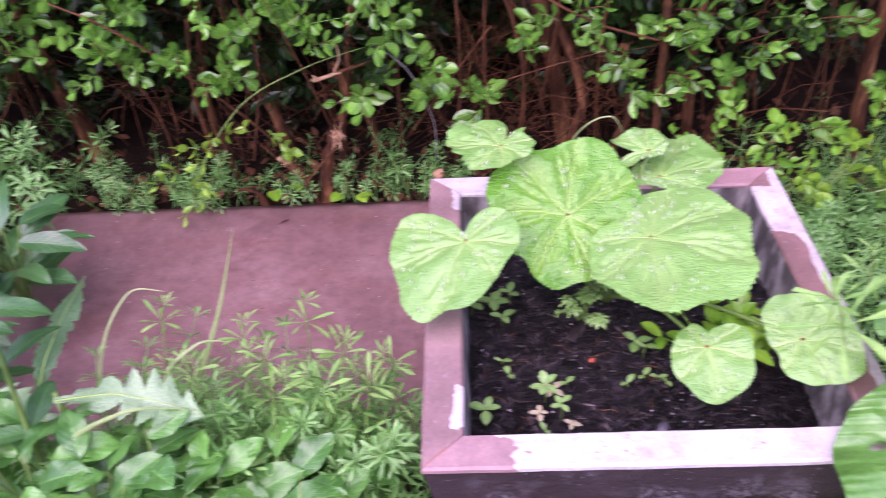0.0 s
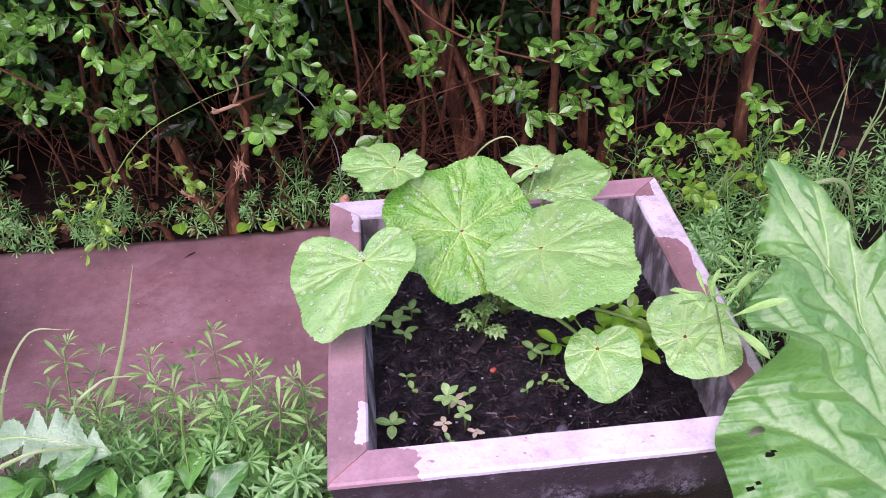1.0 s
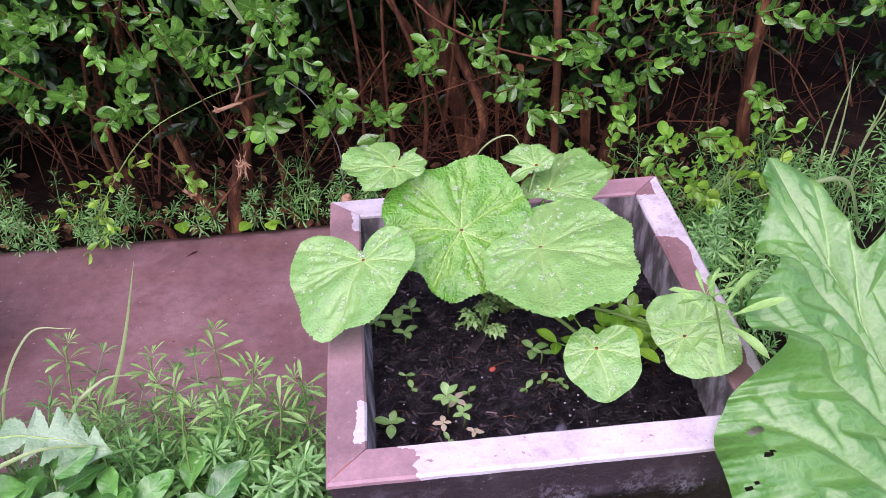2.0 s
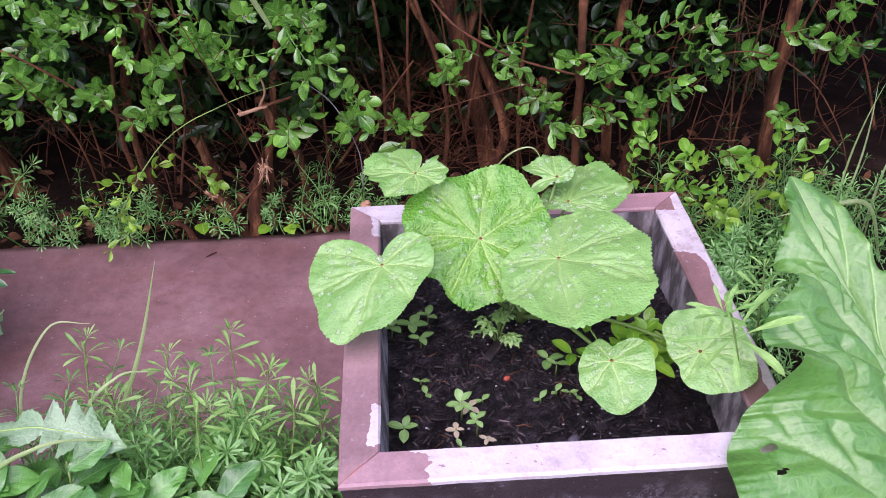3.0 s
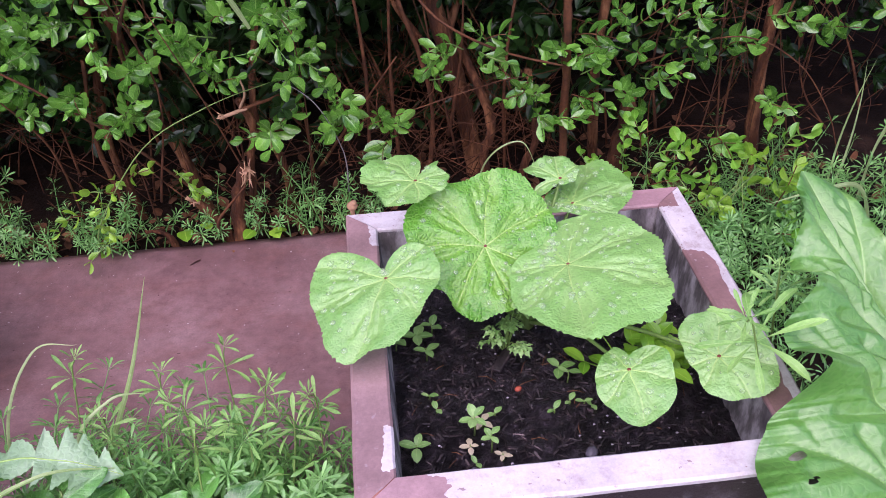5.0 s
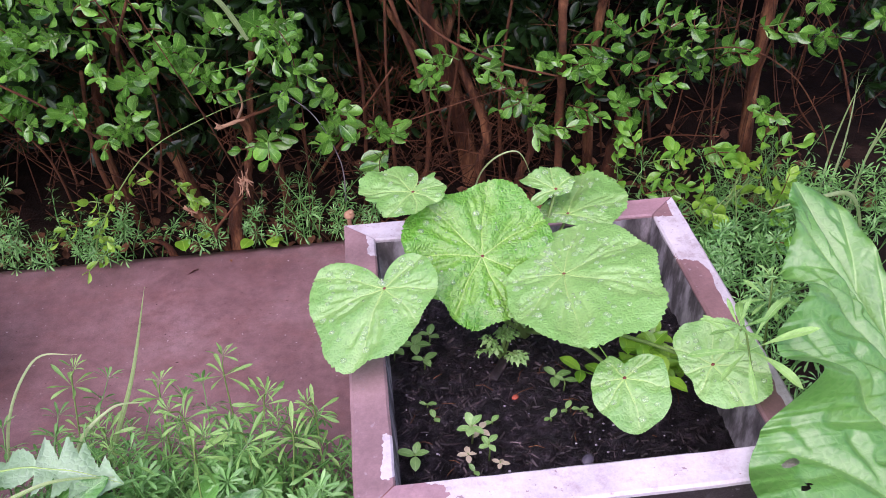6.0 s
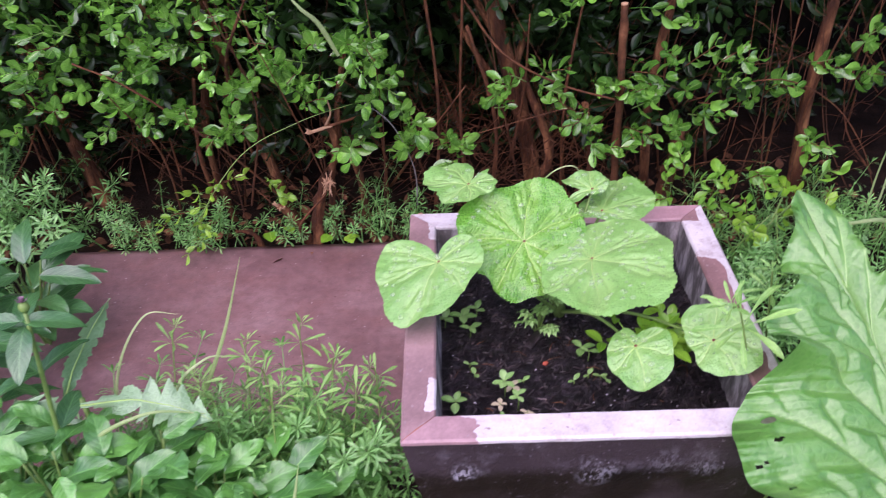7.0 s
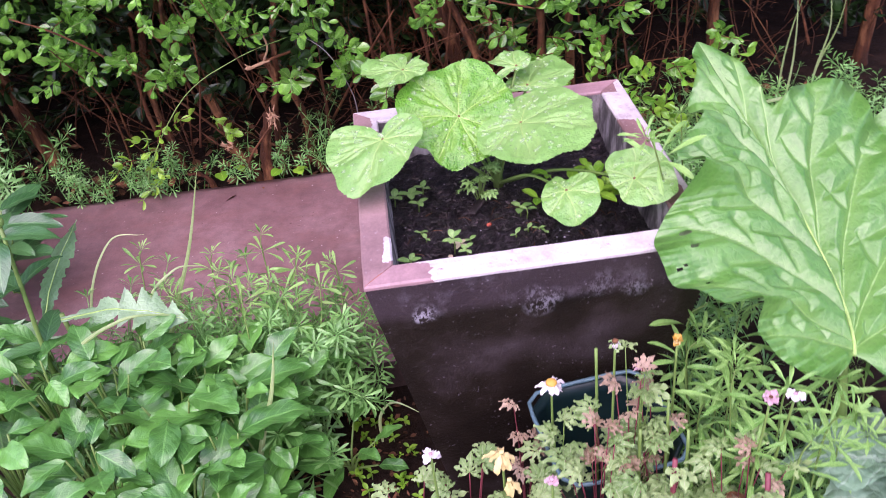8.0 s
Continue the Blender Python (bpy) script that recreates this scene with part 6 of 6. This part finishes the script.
# young yellow-green sapling beside the planter
sapling = thing("privet_sapling", "low fresh green and yellow-green privet shoots behind the planter", "shrub", at=(0.66, 0.95, GROUND))
for k in range(40):
    x = U(0.42, 0.84)
    split_sprig("young" if x > 0.58 and k % 2 else "fresh", sapling, (x, U(0.84, 0.99), U(0.08, 0.25)), U(-170, -10), U(0, 70), U(0.6, 0.9))
for k in range(10):
    g = Geo()
    g.tube([(U(-0.05, 0.1), U(-0.05, 0.05), 0), (U(-0.08, 0.14), U(-0.06, 0.06), 0.14), (U(-0.12, 0.18), U(-0.08, 0.08), 0.26)], [0.0025, 0.002, 0.001], 5)
    part("stem", g, M_STEM_GREEN, sapling)
ivy = thing("bindweed", "light green rounded leaves creeping onto the slab", "weed", at=(-0.28, 1.15, 0.0))
for x, y, s, a in ((-0.10, -0.04, 0.045, 285), (-0.06, -0.02, 0.034, 300), (0.05, -0.06, 0.036, 240), (0.09, -0.05, 0.038, 290), (0.12, -0.06, 0.03, 200), (-0.25, -0.04, 0.032, 260)):
    g = Geo()
    g.blade(s, s * 0.8, 8, 3, 0.5, 0.15, 0.03, 0.42, stalk=0.05)
    part("leaf", g, M_SAPLING, ivy, at=turned((x, y, 0.02 + U(0, 0.02)), a, 10, U(-15, 15)))
for (x, z), a in (((-0.53, 0.10), 300), ((-0.50, 0.14), 240), ((-0.48, 0.20), 290), ((-0.51, 0.17), 200), ((-0.56, 0.12), 210), ((-0.45, 0.20), 330), ((-0.36, 0.21), 320), ((-0.33, 0.17), 300), ((-0.53, 0.05), 250)):
    split_sprig("young", ivy, (x, 1.07, z), a, U(-10, 30), 0.7)

# leaf litter under the hedge
g = Geo()
for _ in range(420):
    x, y = U(-1.2, 1.2), U(1.05, 1.5)
    l = U(0.015, 0.045)
    g.blade(l, l * U(0.4, 0.7), 4, 1, U(-0.8, 0.8), U(0.0, 0.5), m=turned((x, y, -0.018 + U(0, 0.012)), U(0, 360), U(-20, 30), U(-40, 40)))
for _ in range(260):
    l = U(0.012, 0.035)
    g.blade(l, l * U(0.4, 0.7), 4, 1, U(-0.8, 0.8), U(0.0, 0.5), m=turned((U(-0.8, 0.45), U(1.125, 1.24), -0.02 + U(0, 0.03)), U(0, 360), U(-20, 40), U(-40, 40)))
solid("leaf_litter", g, M_DEAD, "dead reddish-brown leaves under the hedge", "leaf litter", "stuff")
g = Geo()
for _ in range(260):
    x, y = U(-0.25, 0.05), U(0.02, 0.33)
    l = U(0.004, 0.018)
    g.blade(l, l * U(0.3, 0.8), 3, 1, U(-0.8, 0.8), 0.2, m=turned((x, y, GROUND + 0.008), U(0, 360), U(-10, 30), U(-40, 40)))
solid("earth_litter", g, M_DEAD, "crumbs of dead leaf and twig on bare earth", "leaf litter", "stuff")
for k in range(12):
    seedling((U(-0.10, 0.04), U(0.05, 0.30)), 0.016, 3, M_SAPLING, "tiny weed seedling on bare earth beside the planter", "weed seedlings on the earth", 0.02).location.z = GROUND
snail = Geo()
snail.ball((0, 0, 0), 0.012, (1.0, 0.8, 0.9), 12, 8)
snail.ball((0.004, -0.004, 0.010), 0.007, (1, 1, 0.8), 10, 6)
solid("fungus_knob", snail, M_CUT, "small pinkish round knob at the hedge's foot", "fungus", at=pose(-0.015, 1.09, 0.075))
cane([(-0.015, 1.11, -0.03), (-0.015, 1.10, 0.03), (-0.015, 1.09, 0.07)], 0.006, 0.005, M_CUT, "short pale broken stick under the hedge", "stick", "stick", 7)

# ---------------------------------------------------------------- flower bed before the planter
tub = thing("plastic_tub", "dark teal square plastic tub with a pale blue rim", "tub", at=(0.288, -0.068, GROUND))
tub.rotation_euler = (0, 0, radians(7))
TW, TH = 0.085, 0.30
g = Geo()
secs = [(0.055, 0.0), (TW - 0.003, TH - 0.02), (TW, TH), (TW - 0.004, TH), (TW - 0.007, TH - 0.02), (0.050, 0.01)]
verts, faces = [], []
for r, z in secs:
    for a in range(16):
        t = 2 * math.pi * (a + 0.5) / 16
        c, s = math.cos(t), math.sin(t)
        k = r / max(abs(c), abs(s)) * (0.97 if abs(abs(c) - abs(s)) < 0.2 else 1.0)
        verts.append((c * k, s * k, z))
for i in range(len(secs) - 1):
    for a in range(16):
        faces.append((i * 16 + a, i * 16 + (a + 1) % 16, (i + 1) * 16 + (a + 1) % 16, (i + 1) * 16 + a))
faces += [tuple(range(16))[::-1], tuple(5 * 16 + a for a in range(16))]
g.add(verts, faces)
part("body", g, M_TEAL, tub)
g = Geo()
path = []
for a in range(33):
    t = 2 * math.pi * (a + 0.5) / 32
    c, s = math.cos(t), math.sin(t)
    k = (TW + 0.001) / max(abs(c), abs(s)) * (0.97 if abs(abs(c) - abs(s)) < 0.2 else 1.0)
    path.append((c * k, s * k, TH + 0.002))
g.tube(path, 0.003, 8)
part("rim", g, M_TEAL_RIM, tub, "pale blue rim")

BED = "geraniums in the bed"
for p, n, h, s in (((0.02, -0.17), 10, 0.36, 0.055), ((0.09, -0.17), 11, 0.37, 0.055), ((0.16, -0.215), 12, 0.38, 0.06), ((0.25, -0.20), 14, 0.39, 0.06), ((0.33, -0.20), 13, 0.40, 0.06), ((0.40, -0.22), 12, 0.40, 0.055), ((0.12, -0.27), 10, 0.35, 0.055), ((0.22, -0.28), 12, 0.37, 0.055), ((0.32, -0.27), 12, 0.37, 0.055), ((0.40, -0.30), 10, 0.37, 0.055), ((0.04, -0.24), 9, 0.33, 0.05), ((0.28, -0.14), 8, 0.40, 0.055)):
    ferny("geranium", (p[0], p[1], GROUND), n, s, M_GERANIUM, "dull green cut-leaved geranium past flowering", "flower", h, 0.06, BED, M_STEM_RED)
ferny("geranium", (0.305, -0.14, GROUND), 12, 0.052, M_GERANIUM, "tall dull green cut-leaved geranium", "flower", 0.475, 0.045, BED, M_STEM_GREEN)
ferny("geranium", (0.215, -0.115, GROUND), 7, 0.055, M_GERANIUM, "tall dull green cut-leaved geranium", "flower", 0.37, 0.03, BED, M_STEM_GREEN)
for p, n, h in (((0.18, -0.05), 4, 0.36), ((0.09, -0.17), 5, 0.36), ((0.42, -0.22), 5, 0.42), ((0.33, -0.14), 5, 0.44), ((0.44, -0.30), 5, 0.36), ((0.295, -0.15), 6, 0.49), ((0.25, -0.18), 4, 0.43)):
    ferny("geranium", (p[0], p[1], GROUND), n, 0.042, M_GERANIUM_RED, "geranium with reddened withering leaves", "flower", h, 0.03, BED, M_STEM_RED)


def flower(name, p, head, petals, mat, centre, size, label, droop=10, width=0.35):
    t = thing(name, label, "flower", "flowers in the bed", at=(p[0], p[1], GROUND))
    h = p[2] - GROUND
    g = Geo()
    g.tube(bend([(0, 0, 0), (U(-0.01, 0.01), U(-0.01, 0.01), h * 0.6), (0, 0, h)], 6), taper(0.0024, 0.0015, 13), 7)
    part("stalk", g, M_STEM_GREEN, t)
    for k in range(petals):
        g = Geo()
        g.blade(size * U(0.6, 1.05), size * width, 8, 2, U(0.3, 1.4), 0.2, 0.16, 0.6, phase=U(0, 6))
        part("petal", g, mat, t, at=turned((0, 0, h), k * 360 / petals + U(-14, 14), droop + U(-25, 20)))
    g = Geo()
    g.ball((0, 0, h + 0.002), head * 0.8, (1, 1, 0.55), 12, 6)
    part("centre", g, centre, t)
    return t


flower("daisy", (0.212, -0.092, 0.345), 0.009, 11, M_PETAL_WHITE, M_ORANGE, 0.023, "white daisy with an orange-yellow centre, ragged petals", -5)
flower("marigold", (0.135, -0.184, 0.34), 0.004, 12, M_PETAL_YELLOW, M_PETAL_YELLOW, 0.030, "pale yellow drooping flower in the bed", -35, 0.30)
flower("marigold", (0.14, -0.20, 0.31), 0.004, 9, M_PETAL_YELLOW, M_PETAL_YELLOW, 0.026, "pale yellow drooping flower in the bed", -50, 0.30)
flower("marigold", (0.155, -0.27, 0.315), 0.008, 10, M_PETAL_YELLOW, M_ORANGE, 0.020, "cream flower with an orange centre", 10, 0.4)
flower("pink_flower", (0.055, -0.185, 0.355), 0.003, 6, M_PETAL_WHITE, M_PINK, 0.014, "small pinkish-white flower in the bed", 20, 0.7)
flower("pink_flower", (0.31, -0.135, 0.395), 0.004, 16, M_PINK, M_DEAD, 0.014, "fading pink flower head in the bed", 30, 0.22)
flower("pink_flower", (0.43, -0.21, 0.395), 0.003, 12, M_PINK, M_DEAD, 0.012, "fading pink flower head in the bed", 30, 0.6)
flower("pink_flower", (0.455, -0.215, 0.40), 0.003, 6, M_PETAL_WHITE, M_PINK, 0.013, "small pinkish-white flower in the bed", 20, 0.7)
flower("pink_flower", (0.185, -0.22, 0.325), 0.003, 6, M_PINK, M_PINK, 0.011, "small mauve-pink flower in the bed", 20, 0.7)
flower("marigold", (0.365, -0.095, 0.385), 0.006, 8, M_ORANGE, M_PETAL_YELLOW, 0.014, "closing orange flower above green stalks", 65, 0.5)
flower("spent_flower", (0.283, -0.115, 0.42), 0.005, 5, M_PETAL_WHITE, M_DEAD, 0.012, "spent whitish flower on a bare stalk", -50, 0.5)
for p in ((0.265, -0.10, 0.40), (0.30, -0.17, 0.33), (0.335, -0.16, 0.36), (0.35, -0.19, 0.34)):
    cane([(p[0] + 0.02, p[1] - 0.02, GROUND), (p[0] + 0.005, p[1] - 0.004, 0.15), p], 0.0026, 0.0020, M_STEM_GREEN, "bare green flower stalk without its head", "stalk", "stalk", 8)
for p, q in (((0.31, -0.28, GROUND), (0.325, -0.22, 0.33)), ((0.40, -0.36, GROUND), (0.42, -0.25, 0.32)), ((0.27, -0.30, GROUND), (0.29, -0.25, 0.30))):
    cane([p, ((p[0] + q[0]) / 2, (p[1] + q[1]) / 2, 0.15), q], 0.0042, 0.0032, M_STEM_RED, "crimson geranium stalk in the bed", "stalk", "stalk", 8)
dry = bush("withered_leaves", (0.395, -0.19, GROUND), 7, 0.03, M_DEAD, "curled brown withered leaves among the flowers", "dead leaves", 0.03, 0.38)

# blue-green crinkled leaves at the bed's end
foxglove = thing("foxglove", "foxglove rosette with blue-green crinkled leaves", "plant", at=(0.635, -0.225, GROUND))
for a, pitch, l, w, z in ((165, 12, 0.17, 0.11, 0.33), (205, 8, 0.18, 0.12, 0.31), (245, 5, 0.20, 0.12, 0.30), (128, 6, 0.16, 0.11, 0.30), (290, 0, 0.2, 0.11, 0.30), (225, 20, 0.12, 0.08, 0.35)):
    g = Geo()
    g.blade(l, w, 44, 12, 0.7, 0.12, 0.10, 0.5, phase=a, stalk=0.05, teeth=0.05, tooth_n=24)
    g.v = [(v[0], v[1], v[2] + noise.noise((v[0] * 45, v[1] * 45, a)) * 0.009 + noise.noise((v[0] * 130, v[1] * 130, a)) * 0.004) for v in g.v]
    part("leaf", g, M_BLUEGREEN, foxglove, at=turned((0, 0, z), a, pitch, U(-10, 10)))
g = Geo()
g.tube([(0, 0, 0), (0, 0, 0.15), (0, 0, 0.31)], [0.012, 0.010, 0.007], 9)
part("stem", g, M_STEM_GREEN, foxglove)
